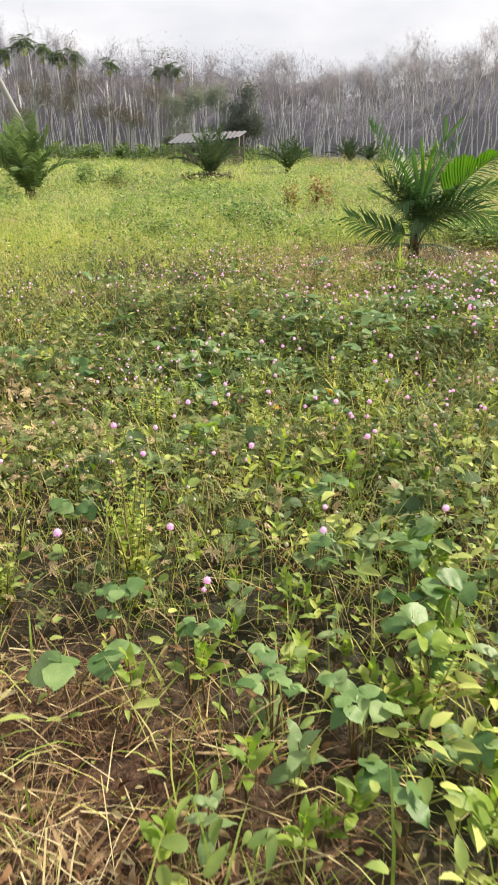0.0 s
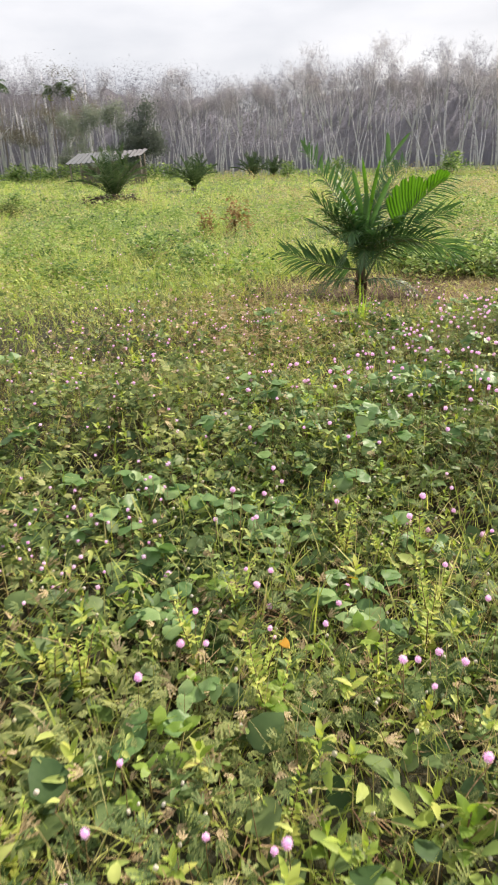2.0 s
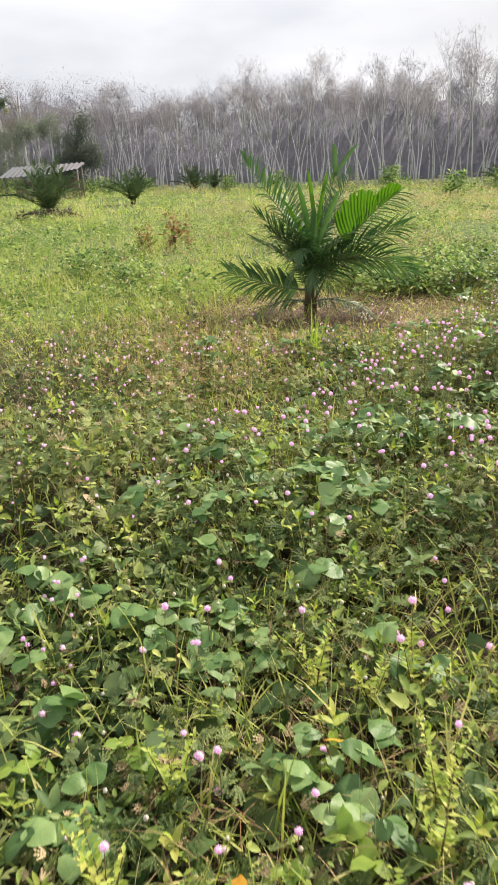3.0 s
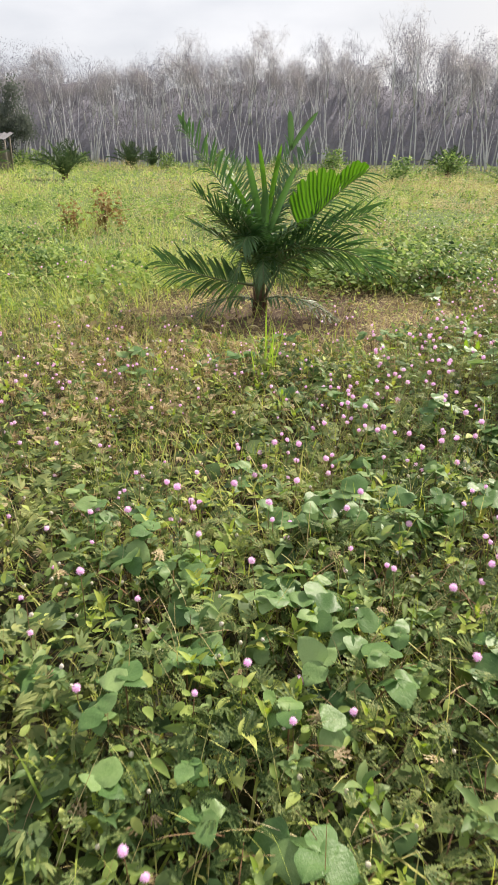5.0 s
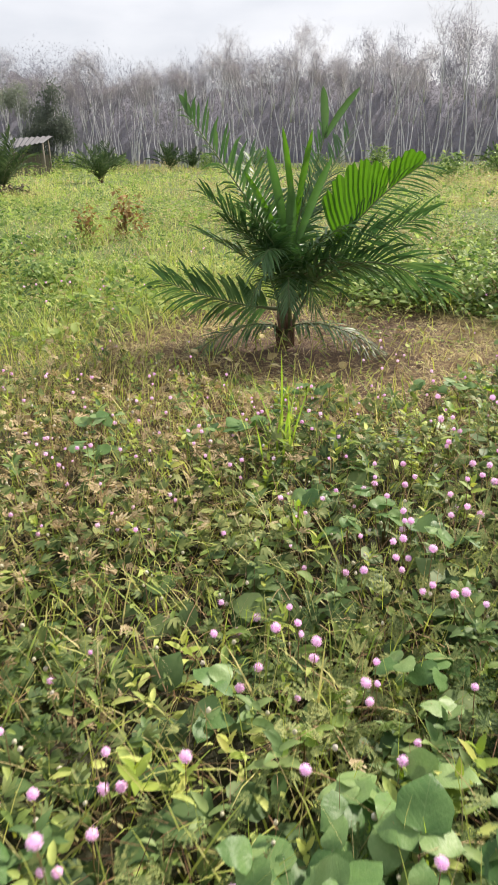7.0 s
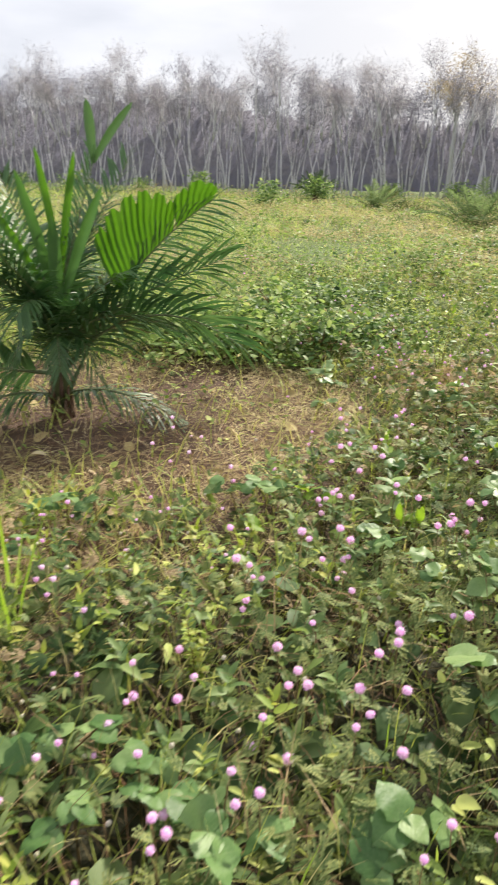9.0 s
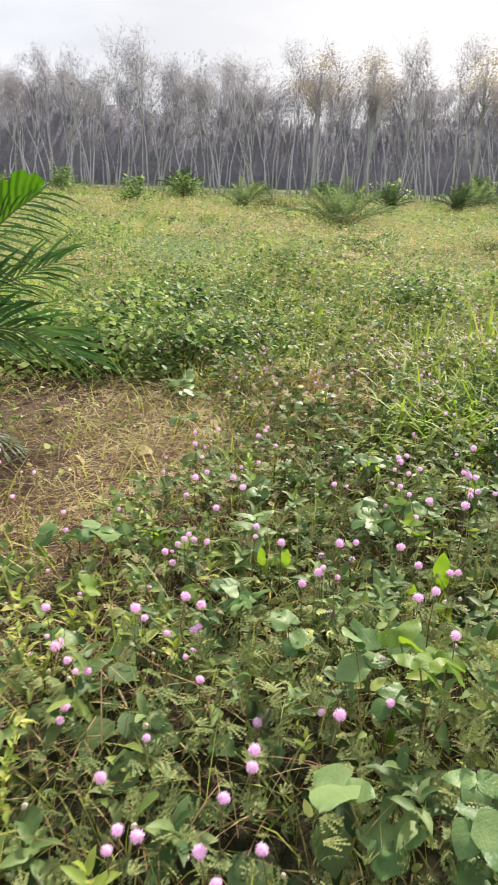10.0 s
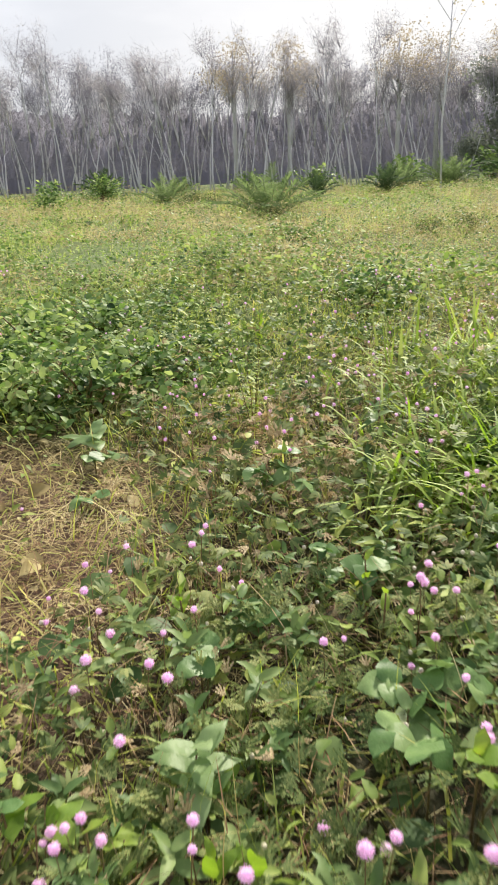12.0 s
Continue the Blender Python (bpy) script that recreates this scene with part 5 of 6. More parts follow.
    herb.add(*leaf_template(.2, .06, .2), at_z(np.repeat(x, each), np.repeat(y, each), zz), turns(turn, up, rng.normal(0, .25, n), size))
    shown("lance_leaf_herbs", herb, HERB, "green herbs with whorls of long lance leaves", "weeds")
    shown("young_weed_shoots", young, SPRIG, "bright yellow-green young leaves tipping the weeds", "foliage")
    shown("vine_undergrowth", dark, VINE_DARK, "broad vine leaves under the mimosa, shade in their colour", "foliage")
    shown("weed_foliage", pile, WEED, "small oval green weed leaves in the ground cover", "foliage")
    # creeping plants with round leaves beyond, left and right of the palm
    pile = Pile()
    for y0, y1, dens, size in ((4.8, 12, 720, .05), (12, 18, 350, .06), (18, 30, 90, .085)):
        x, y = spread(dens, -.45 * y1 - 2, min(1.6 * y1, 26), y0, y1, lambda x, y: leafy(x, y) * np.clip(.62 + 1.1 * fbm(x, y, 3.6, 61), .05, 1) * (1 - palm_ring(x, y)) * np.clip((y - np.where(x < .4, 5.2, 8.2) + .25 * np.clip(x, -9, 1)) / 1.2 + np.clip((x - 3.2) / .6, 0, 1), 0, 1))
        n = len(x)
        z = field_h(x, y) * np.sqrt(rng.uniform(.08, 1.15, n)) * (1 + .5 * (y0 > 11))
        pile.add(*(leaf_template(.36) if y0 < 10 else simple_leaf(.38)), at_z(x, y, z), turns(rng.uniform(0, 6.28, n), rng.normal(.1, .42, n), rng.normal(0, .4, n), size * (.45 + 1.5 * rng.random(n) ** 2.2)))
    shown("creeper_foliage", pile, FIELD_WEED, "patches of broad green creeper leaves in the field", "foliage")


build_weeds()


def build_grass():
    near = Pile()
    for bend, dens in ((.5, 210), (1.1, 290), (1.7, 200)):
        t = blade_template(bend)
        x, y = spread(dens, -5, 9, .4, 12.5, lambda x, y: (1 - .75 * palm_ring(x, y)) * np.where((y < 1.9) & (x < .3), .4, 1) * (1 - .75 * leafy(x, y) * ((y > 9) | ((y > 4.8) & (x < .4)))) * np.clip(.4 + .7 * fbm(x, y, 1.1 + bend * .5, 14) + .15 * ring_edge(x, y) + .55 * np.clip((7.0 - y - .5 * x) / 2.4, 0, 1) * np.clip((y - .9) / 1.2, .25, 1) * (1 - start_straw(x, y)) * np.where(y < 2.4, .35, 1) - .25 * start_straw(x, y) + .4 * np.clip((y - 7.5 - x) / 2, 0, 1) + .5 * np.clip(x - 2.8, 0, 1) * np.clip(y - 7.4, 0, 1), .06, 1))
        n = len(x)
        near.add(*t, at_z(x, y, canopy(x, y) * rng.uniform(0, .45, n)), turns(rng.uniform(0, 6.28, n), rng.normal(1.1, .25, n), 0, rng.uniform(.08, .27, n), np.where(y < 2.4, .7, 1) * rng.uniform(.003, .0075, n)))
    for bend in (.5, 1.2):
        x, y = spread(420, -2, 1.8, 1.6, 3.6, lambda x, y: np.clip((y - 1.3 - .3 * x) / .7, 0, 1) * np.clip((3.6 - y) / .9, 0, 1) * np.clip(.55 + .8 * fbm(x, y, 2.0, 48), .1, 1) * (1 - .8 * start_straw(x, y)))
        n = len(x)
        near.add(*blade_template(bend), at_z(x, y, canopy(x, y) * rng.uniform(.1, .7, n)), turns(rng.uniform(0, 6.28, n), rng.normal(1.1, .3, n), 0, rng.uniform(.08, .2, n), rng.uniform(.0014, .0034, n)))
    shown("near_grass", near, GRASS, "thin yellow-green grass blades growing through the weeds", "grass")
    # the open field, in tufts that grow coarser with distance
    mid = Pile()
    for y0, y1, dens, wide, tall in ((8.5, 14, 85, .008, .17), (14, 24, 48, .013, .19), (24, 42, 28, .026, .24), (42, 82, 7, .06, .32)):
        a, b = -.45 * y1 - 3, min(1.5 * y1 + 4, 48)
        n = int(dens * (y1 - y0) * (b - a))
        x, y = rng.uniform(a, b, n), rng.uniform(y0, y1, n) + rng.normal(0, .06 * y0, n)
        patch = np.clip(.6 + .6 * fbm(x, y, .45, 15) + .5 * fbm(x, y, 1.7, 16), .25, 1)
        edge = np.interp(x, EDGE_X, EDGE_Y)
        ok = (x > -.45 * y - 2) & (x < 2.2 + 2.7 * (y - 6) + 5) & (y < edge + 3) & (rng.random(n) < patch * (1 - palm_ring(x, y)) * (1 - .8 * leafy(x, y) * (y < 30)))
        x, y = x[ok], y[ok]
        n = len(x)
        hgt = tall * np.clip(.75 + .5 * fbm(x, y, .6, 17) + .4 * fbm(x, y, 2.2, 18), .3, 1.5) * rng.uniform(.6, 1.25, n)
        for bend in (.5, 1.3):
            h = rng.random(n) < .5
            mid.add(*blade_template(bend), at_z(x, y, 0 * x)[h], turns(rng.uniform(0, 6.28, n), rng.normal(1.15, .3, n), 0, hgt, wide * rng.uniform(.6, 1.3, n))[h])
    # low leafy mounds and dry patches scattered over the open field
    mounds, dry, brown, clumps = Pile(), Pile(), Pile(), Pile()
    for y0, y1, per, wide, leaf in ((9.5, 16, 4.4, .3, .034), (16, 28, 2.2, .4, .045), (28, 60, .45, .55, .085)):
        a, b = -.45 * y1 - 2, min(1.5 * y1 + 2, 42)
        n = int(per * (y1 - y0) * (b - a))
        cx, cy = rng.uniform(a, b, n), rng.uniform(y0, y1, n) + rng.normal(0, .05 * y0, n)
        ok = (cx > -.45 * cy - 1.5) & (cx < 2.2 + 2.7 * (cy - 6) + 5) & (cy < np.interp(cx, EDGE_X, EDGE_Y) - 1) & (palm_ring(cx, cy) < .1)
        cx, cy = cx[ok], cy[ok]
        kind = np.clip(rng.random(len(cx)) * .4 + .3 + .4 * fbm(cx, cy, .55, 31) + .2 * fbm(cx, cy, 1.7, 34), 0, .999)
        for pile, pick, t, each in ((mounds, kind < np.where(cx > 3, .38, .44), simple_leaf(.34), 62), (brown, (kind >= np.where(cx > 3, .38, .44)) & (kind < np.where(cx > 3, .6, .53)), simple_leaf(.26), 56), (dry, kind > np.where(cx > 3, .74, .8), blade_template(.8), 34), (mid, (kind >= np.where(cx > 3, .6, .53)) & (kind <= np.where(cx > 3, .74, .8)), blade_template(.7), 44)):
            x0, y0_ = np.repeat(cx[pick], each), np.repeat(cy[pick], each)
            r0 = np.repeat(rng.uniform(.5, 1.4, pick.sum()) * wide, each)
            m = len(x0)
            rr, th = np.sqrt(rng.random(m)), rng.uniform(0, 6.28, m)
            x, y = x0 + r0 * 1.4 * rr * np.cos(th), y0_ + r0 * rr * np.sin(th)
            z = r0 * 1.15 * np.sqrt(1.02 - rr ** 2) * rng.uniform(.3, 1.05, m)
            if pile is mounds or pile is brown:
                pile.add(*t, at_z(x, y, z), turns(th - 1.57, rng.normal(.1, .4, m), rng.normal(0, .4, m), leaf * rng.uniform(.7, 1.6, m)))
            else:
                pile.add(*t, at_z(x, y, 0 * x), turns(rng.uniform(0, 6.28, m), rng.normal(1.0, .3, m), 0, rng.uniform(.22, .58, m), leaf * (.12 if pile is dry else .2)))
    for y0, y1, per, leaf in ((9.5, 15, .5, .042), (15, 26, .22, .06)):
        a, b = -.42 * y1, min(1.5 * y1, 30)
        n = int(per * (y1 - y0) * (b - a))
        cx, cy = rng.uniform(a, b, n), rng.uniform(y0, y1, n)
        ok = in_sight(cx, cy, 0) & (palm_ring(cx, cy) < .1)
        cx, cy = cx[ok], cy[ok]
        each = 170
        x0, y0_, r0 = np.repeat(cx, each), np.repeat(cy, each), np.repeat(rng.uniform(.16, .42, len(cx)), each)
        m = len(x0)
        rr, th = np.sqrt(rng.random(m)), rng.uniform(0, 6.28, m)
        x, y = x0 + r0 * 1.35 * rr * np.cos(th), y0_ + r0 * rr * np.sin(th)
        clumps.add(*simple_leaf(.34), at_z(x, y, .06 + r0 * 1.2 * np.sqrt(1.02 - rr ** 2) * rng.uniform(.15, 1.1, m)), turns(th - 1.57, rng.normal(.15, .5, m), rng.normal(0, .45, m), leaf * rng.uniform(.5, 1.5, m)))
    shown("field_clumps", clumps, BUSH, "dark green leafy clumps standing out of the field", "weeds")
    shown("field_grass", mid, FIELD, "bright yellow-green grass covering the open field", "grass")
    shown("field_weeds", mounds, FIELD_WEED, "low dark green leafy weeds dotted over the field", "weeds")
    shown("field_brown_weeds", brown, FIELD_TAN, "low brownish weeds dotted over the field", "weeds")
    shown("field_dry_grass", dry, STRAW, "dry tan grass tufts in the field", "grass")
    # fresh single blades standing in the weeds along the walk
    tall, wide = Pile(), Pile()
    for bend, up in ((.35, 1.25), (1.0, 1.1)):
        x, y = spread(26, -3, 6, .7, 8.5, lambda x, y: np.clip(1.3 - .45 * from_track(x, y), .1, 1) * np.clip(.45 + 1.2 * fbm(x, y, 1.6, 45), .03, 1) * (1 - palm_ring(x, y)))
        n = len(x)
        wide.add(*blade_template(bend), at_z(x, y, canopy(x, y) * .3), turns(rng.uniform(0, 6.28, n), rng.normal(up, .22, n), 0, rng.uniform(.12, .3, n), rng.uniform(.004, .0085, n)))
    for cx, cy, k in ((-.5, .98, 60), (-.1, .9, 40), (.1, .86, 30), (-.62, 1.15, 30), (-.3, 1.75, 40), (-.55, 2.2, 40), (-.25, 2.45, 40), (.3, 2.5, 40)):
        x, y = rng.normal(cx, .07, k), rng.normal(cy, .05, k)
        wide.add(*blade_template(.7), at_z(x, y, 0 * x), turns(rng.uniform(0, 6.28, k), rng.normal(1.15, .25, k), 0, rng.uniform(.06, .17, k), rng.uniform(.002, .0045, k)))
    # tall blades right of the ring
    for cx, cy, sx, sy, n, h0, h1, w, up, bend in ((4.45, 7.4, .22, .18, 300, .3, .48, .015, 1.0, 1.1), (5.1, 7.65, .3, .25, 280, .34, .5, .014, 1.05, 1.1), (1.45, 6.9, .1, .1, 12, .3, .5, .012, 1.35, .35),
                                                   (4.75, 7.2, .25, .2, 300, .3, .48, .015, 1.0, 1.1), (5.5, 7.95, .28, .2, 220, .34, .52, .013, 1.1, 1.1)):
        x, y = rng.normal(cx, sx, n), rng.normal(cy, sy, n)
        tall.add(*blade_template(bend), at_z(x, y, canopy(x, y) * .35), turns(rng.uniform(0, 6.28, n), rng.normal(up, .2, n), 0, rng.uniform(h0, h1, n), w * rng.uniform(.7, 1.2, n)))
    for cx, cy, sx, sy, n, h0, h1, w, up, bend in ((5.34, 8.4, .12, .16, 8, .45, .68, .026, 1.42, .35), (5.75, 8.15, .14, .12, 9, .45, .7, .024, 1.4, .4), (5.15, 8.3, .05, .05, 3, .45, .62, .02, 1.5, .25), (5.9, 8.0, .4, .3, 14, .5, .75, .014, 1.2, 1.6), (4.45, 7.95, .2, .2, 7, .45, .6, .012, 1.1, 1.9), (4.06, 7.5, .05, .05, 1, .45, .5, .015, 1.5, .2), (6.6, 8.6, .5, .3, 20, .3, .6, .016, 1.2, .9)):
        x, y = rng.normal(cx, sx, n), rng.normal(cy, sy, n)
        wide.add(*blade_template(bend), at_z(x, y, 0 * x), turns(rng.uniform(0, 6.28, n), rng.normal(up, .12, n), 0, rng.uniform(h0, h1, n), w * rng.uniform(.7, 1.2, n)))
    shown("wide_grass", wide, BLADE, "wide bright green grass blades standing tall and arching", "grass")
    shown("tall_grass", tall, TALL, "tall upright bright green grass blades", "grass")


build_grass()


def build_straw():
    ring, strip = Pile(), Pile()
    t = blade_template(.25)
    x, y = spread(2600, -.6, 4.7, 6.4, 11.2, lambda x, y: np.clip(palm_ring(x, y) * np.clip(.7 + .8 * fbm(x, y, 3.2, 26), .15, 1) * np.clip((np.hypot(x - PALM_AT[0], y - PALM_AT[1]) - .25) / .8, .12, 1) + .4 * ring_edge(x, y), 0, 1))
    n = len(x)
    ring.add(*t, at_z(x, y, rng.uniform(.004, .05, n)), turns(rng.uniform(0, 6.28, n), rng.normal(.04, .12, n), 0, rng.uniform(.05, .2, n), rng.uniform(.0015, .004, n)))
    x, y = spread(330, -.2, 4.7, 6.8, 11.2, lambda x, y: palm_ring(x, y) * np.clip(.7 + .8 * fbm(x, y, 2.2, 49), .1, 1))
    n = len(x)
    strip.add(*t, at_z(x, y, rng.uniform(.004, .06, n)), turns(rng.uniform(0, 6.28, n), rng.normal(.06, .18, n), 0, rng.uniform(.05, .2, n), rng.uniform(.0015, .0045, n)))
    x, y = spread(7, -.2, 4.7, 6.8, 11.2, palm_ring)
    n = len(x)
    ring.add(*leaf_template(.34, .12, .2), at_z(x, y, rng.uniform(.03, .07, n)), turns(rng.uniform(0, 6.28, n), rng.normal(.1, .3, n), rng.normal(0, .5, n), rng.uniform(.05, .1, n)))
    x, y = spread(90, -.2, 4.7, 6.8, 11.2, palm_ring)
    n = len(x)
    ring.add(*leaf_template(.26, .12, .2), at_z(x, y, rng.uniform(.01, .06, n)), turns(rng.uniform(0, 6.28, n), rng.normal(.1, .5, n), rng.normal(0, .7, n), rng.uniform(.015, .045, n)))
    x, y = spread(2600, -2, 2, .3, 2.4, lambda x, y: np.clip(start_straw(x, y) + .3 * np.clip(2.3 - y, 0, 1), 0, 1))
    n = len(x)
    strip.add(*blade_template(.9), at_z(x, y, rng.uniform(.004, .1, n)), turns(rng.uniform(0, 6.28, n), rng.normal(.08, .25, n), 0, .04 + .26 * rng.random(n) ** 2, rng.uniform(.001, .0034, n)))
    x, y = spread(460, -4, 6, 1.0, 8.8, lambda x, y: np.clip(.45 + .5 * fbm(x, y, 1.4, 22) + .5 * np.clip(y - 5, 0, 1), .1, 1) * np.where(y > 3.4, np.clip((x + .3) / 1.2, .12, 1), 1))
    n = len(x)
    strip.add(*blade_template(.7), at_z(x, y, canopy(x, y) * rng.uniform(.3, .95, n)), turns(rng.uniform(0, 6.28, n), rng.normal(.45, .4, n), 0, rng.uniform(.06, .22, n), rng.uniform(.0012, .0034, n)))
    x, y = spread(150, -2, 2, .3, 2.3, start_straw)
    n = len(x)
    strip.add(*t, at_z(x, y, rng.uniform(.02, .09, n)), turns(rng.uniform(0, 6.28, n), rng.normal(.05, .2, n), 0, rng.uniform(.06, .2, n), rng.uniform(.005, .011, n)))
    # pale cut stalks lying crosswise on the brown mat, and scraps of dead leaves
    x, y = spread(280, -2, 2, .3, 2.4, lambda x, y: np.clip(start_straw(x, y) + .15, 0, 1))
    n = len(x)
    ring.add(*blade_template(.9), at_z(x, y, rng.uniform(.05, .13, n)), turns(rng.uniform(0, 6.28, n), rng.normal(.06, .16, n), 0, rng.uniform(.1, .36, n), rng.uniform(.0014, .0048, n)))
    x, y = spread(900, -2, 2, .3, 2.4, lambda x, y: np.clip(start_straw(x, y) + .2, 0, 1))
    n = len(x)
    strip.add(*leaf_template(.24, .14, .3), at_z(x, y, rng.uniform(.01, .09, n)), turns(rng.uniform(0, 6.28, n), rng.normal(.1, .5, n), rng.normal(0, .8, n), rng.uniform(.015, .05, n)))
    x, y = spread(70, -2, 2, .3, 2.4, start_straw)
    n = len(x)
    ring.add(*leaf_template(.22, .12, .2), at_z(x, y, rng.uniform(.06, .12, n)), turns(rng.uniform(0, 6.28, n), rng.normal(.1, .4, n), rng.normal(0, .7, n), rng.uniform(.02, .06, n)))
    regrowth = Pile()
    x, y = spread(900, -.2, 4.7, 6.8, 11.2, lambda x, y: palm_ring(x, y) * np.clip(.1 + 1.3 * fbm(x, y, 2.0, 64), 0, 1))
    n = len(x)
    regrowth.add(*blade_template(.5), at_z(x, y, rng.uniform(.0, .05, n)), turns(rng.uniform(0, 6.28, n), rng.normal(.2, .25, n), 0, rng.uniform(.03, .1, n), rng.uniform(.0015, .0035, n)))
    shown("regrowing_grass", regrowth, GRASS, "short yellow-green grass regrowing on the weeded soil", "grass")
    shown("weeded_straw", ring, STRAW, "cut dry grass lying on the weeded soil", "straw")
    shown("dry_grass", strip, MULCH, "dry brown mown grass and stalks on the ground", "straw")


build_straw()


def build_stems():
    pile = Pile()
    v, f = tube([(0, 0, 0), (.02, 1, .03)], [.5, .3], 3)
    x, y = spread(150, -4, 7, .6, 9, mimosa_here)
    n = len(x)
    pile.add(v * (1, 1, 1), f, at_z(x, y, 0 * x), turns(rng.uniform(0, 6.28, n), rng.normal(1.0, .35, n), 0, canopy(x, y) * rng.uniform(.8, 1.35, n), .003, .003))
    wisps, green = Pile(), Pile()
    for pile2, dens, lo, hi in ((wisps, 190, .1, .3), (green, 150, .1, .28)):
        x, y = spread(dens, -5, 7, 1.3, 9, lambda x, y: np.clip(.5 + .8 * fbm(x, y, 1.3, 46 + lo), .1, 1) * (1 - palm_ring(x, y)) * np.clip(1.4 - .3 * np.clip(x - 1.5, 0, 4), .3, 1) * np.where(y > 3.4, np.clip((x + 1) / 1.6, .2, 1), 1))
        n = len(x)
        pile2.add(*blade_template(.4), at_z(x, y, canopy(x, y) * rng.uniform(.5, .95, n)), turns(rng.uniform(0, 6.28, n), rng.normal(1.2, .3, n), 0, rng.uniform(lo, hi, n) * .8, rng.uniform(.0011, .0024, n)))
    shown("dry_wisps", wisps, STRAW, "thin dry tan stalks standing over the weeds", "grass")
    shown("green_wisps", green, GRASS, "fine yellow-green grass stalks over the weeds", "grass")
    shown("mimosa_stems", pile, STEM, "thin reddish mimosa stems", "stems")


build_stems()


def build_surround():
    """Coarser cover on the field beside and behind the walk."""
    g, w, b = Pile(), Pile(), Pile()
    n = 100000
    x, y = rng.uniform(-15, 18, n), rng.uniform(-9, 13, n)
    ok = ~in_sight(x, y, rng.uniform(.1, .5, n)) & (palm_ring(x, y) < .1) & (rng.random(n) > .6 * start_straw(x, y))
    x, y = x[ok], y[ok]
    n = len(x)
    kind = rng.random(n) * .7 + .15 + .35 * fbm(x, y, .8, 33)
    for pile, pick in ((g, kind < .36), (w, (kind >= .36) & (kind < .72)), (b, kind >= .72)):
        k = int(pick.sum())
        p = at_z(x, y, 0 * x if pile is g else canopy(x, y) * rng.uniform(.3, .9, n))[pick]
        if pile is g:
            pile.add(*blade_template(1.1), p, turns(rng.uniform(0, 6.28, k), rng.normal(.8, .3, k), 0, rng.uniform(.15, .32, k), rng.uniform(.01, .02, k)))
        else:
            pile.add(*simple_leaf(.36), p, turns(rng.uniform(0, 6.28, k), rng.normal(.1, .3, k), rng.normal(0, .3, k), rng.uniform(.06, .13, k)))
    shown("side_brown_weeds", b, MIMOSA_DRY, "dry brownish weeds on the field around", "weeds")
    shown("side_grass", g, FIELD, "yellow-green grass on the field around", "grass")
    shown("side_weeds", w, FIELD_WEED, "green leafy weeds on the field around", "weeds")


build_surround()

# ---------------------------------------------------------------- broad-leaved vines
LEAF_MESH = [mesh_of("leaf", *broad_leaf(k, w), VINE) for k, w in enumerate((.46, .42, .5, .44, .48, .4))]
LEAF_YOUNG = mesh_of("leaf", *broad_leaf(11, .34), VINE_YELLOW)
LEAF_OLD = mesh_of("leaf", *broad_leaf(12, .3), VINE_OLD)


def vine(x, y, z, size, n, seed, young=False, upright=0.0, old=False):
    """A creeping vine's shoot: a bent stem and leaflets in threes."""
    r = np.random.default_rng(seed)
    label = "upright bright yellow-green vine leaves in the weeds" if young else "orange withered leaf among the weeds" if old else "broad pale green vine leaves over the weeds"
    plant = thing("broadleaf_vine", (x, y, float(ground_z(np.array(x), np.array(y)))), label, "vine", "broad-leaved vines")
    stem = Pile()
    a0 = r.uniform(0, 6.28)
    for k in range(n):
        a, out = a0 + k * 2.1 + r.uniform(-.4, .4), size * (0 if k == 0 else r.uniform(.9, 1.7))
        hx, hy, hz = math.cos(a) * out, math.sin(a) * out, z * r.uniform(.82, 1.12)
        stem.raw(*tube([(0, 0, -.02), (hx * .4, hy * .4, hz * .7), (hx, hy, hz)], [.003, .0025, .002], 4))
        b = r.uniform(0, 6.28)
        for j in range(1 if old else 3):
            me = LEAF_OLD if old else LEAF_YOUNG if young else LEAF_MESH[(seed + k * 2 + j) % 6]
            lf = part("leaf", me, plant)
            s = size * r.uniform(.85, 1.15) * (1.1 if j == 0 else .95)
            m = turns(b + (0, 1.6, -1.6)[j], upright + r.normal(.0, .3), r.normal(0, .35), 1.0)[0]
            lf.matrix_basis = Matrix.Translation((hx, hy, hz)) @ Matrix(m.tolist()).to_4x4() @ Matrix.Scale(s, 4)
    part("stem", stem.mesh("stem", STEM), plant)


VINES_START = [(-.45, 1.29, .10), (.39, 1.53, .08), (.51, 1.79, .07), (.58, 1.58, .08), (.42, 1.35, .07), (.24, 1.16, .06), (.3, .92, .07), (-.16, 1.39, .05), (-.35, 1.51, .05), (.3, 2.18, .08),
               (.19, 1.7, .06), (-1.28, 3.67, .09), (-.94, 3.67, .08), (-.59, 1.89, .06), (.05, 1.22, .05), (.48, 1.05, .06)]
VINES_MID = [(-.26, 4.26, .08), (-.43, 3.94, .08), (.33, 3.28, .07), (.42, 3.17, .07), (-.19, 3.28, .08), (-.16, 2.9, .06), (-.28, 2.83, .06), (-.24, 4.18, .09), (-.19, 3.67, .09), (.32, 3.33, .06), (.47, 3.3, .07),
             (1.49, 4.98, .1), (1.15, 5.16, .09), (1.2, 4.31, .08), (.36, 5.36, .08), (1.18, 5.22, .09), (1.14, 5.03, .09), (1.33, 4.94, .09), (.87, 4.61, .08), (.81, 4.34, .08), (.91, 4.36, .08), (.33, 4.43, .07)]
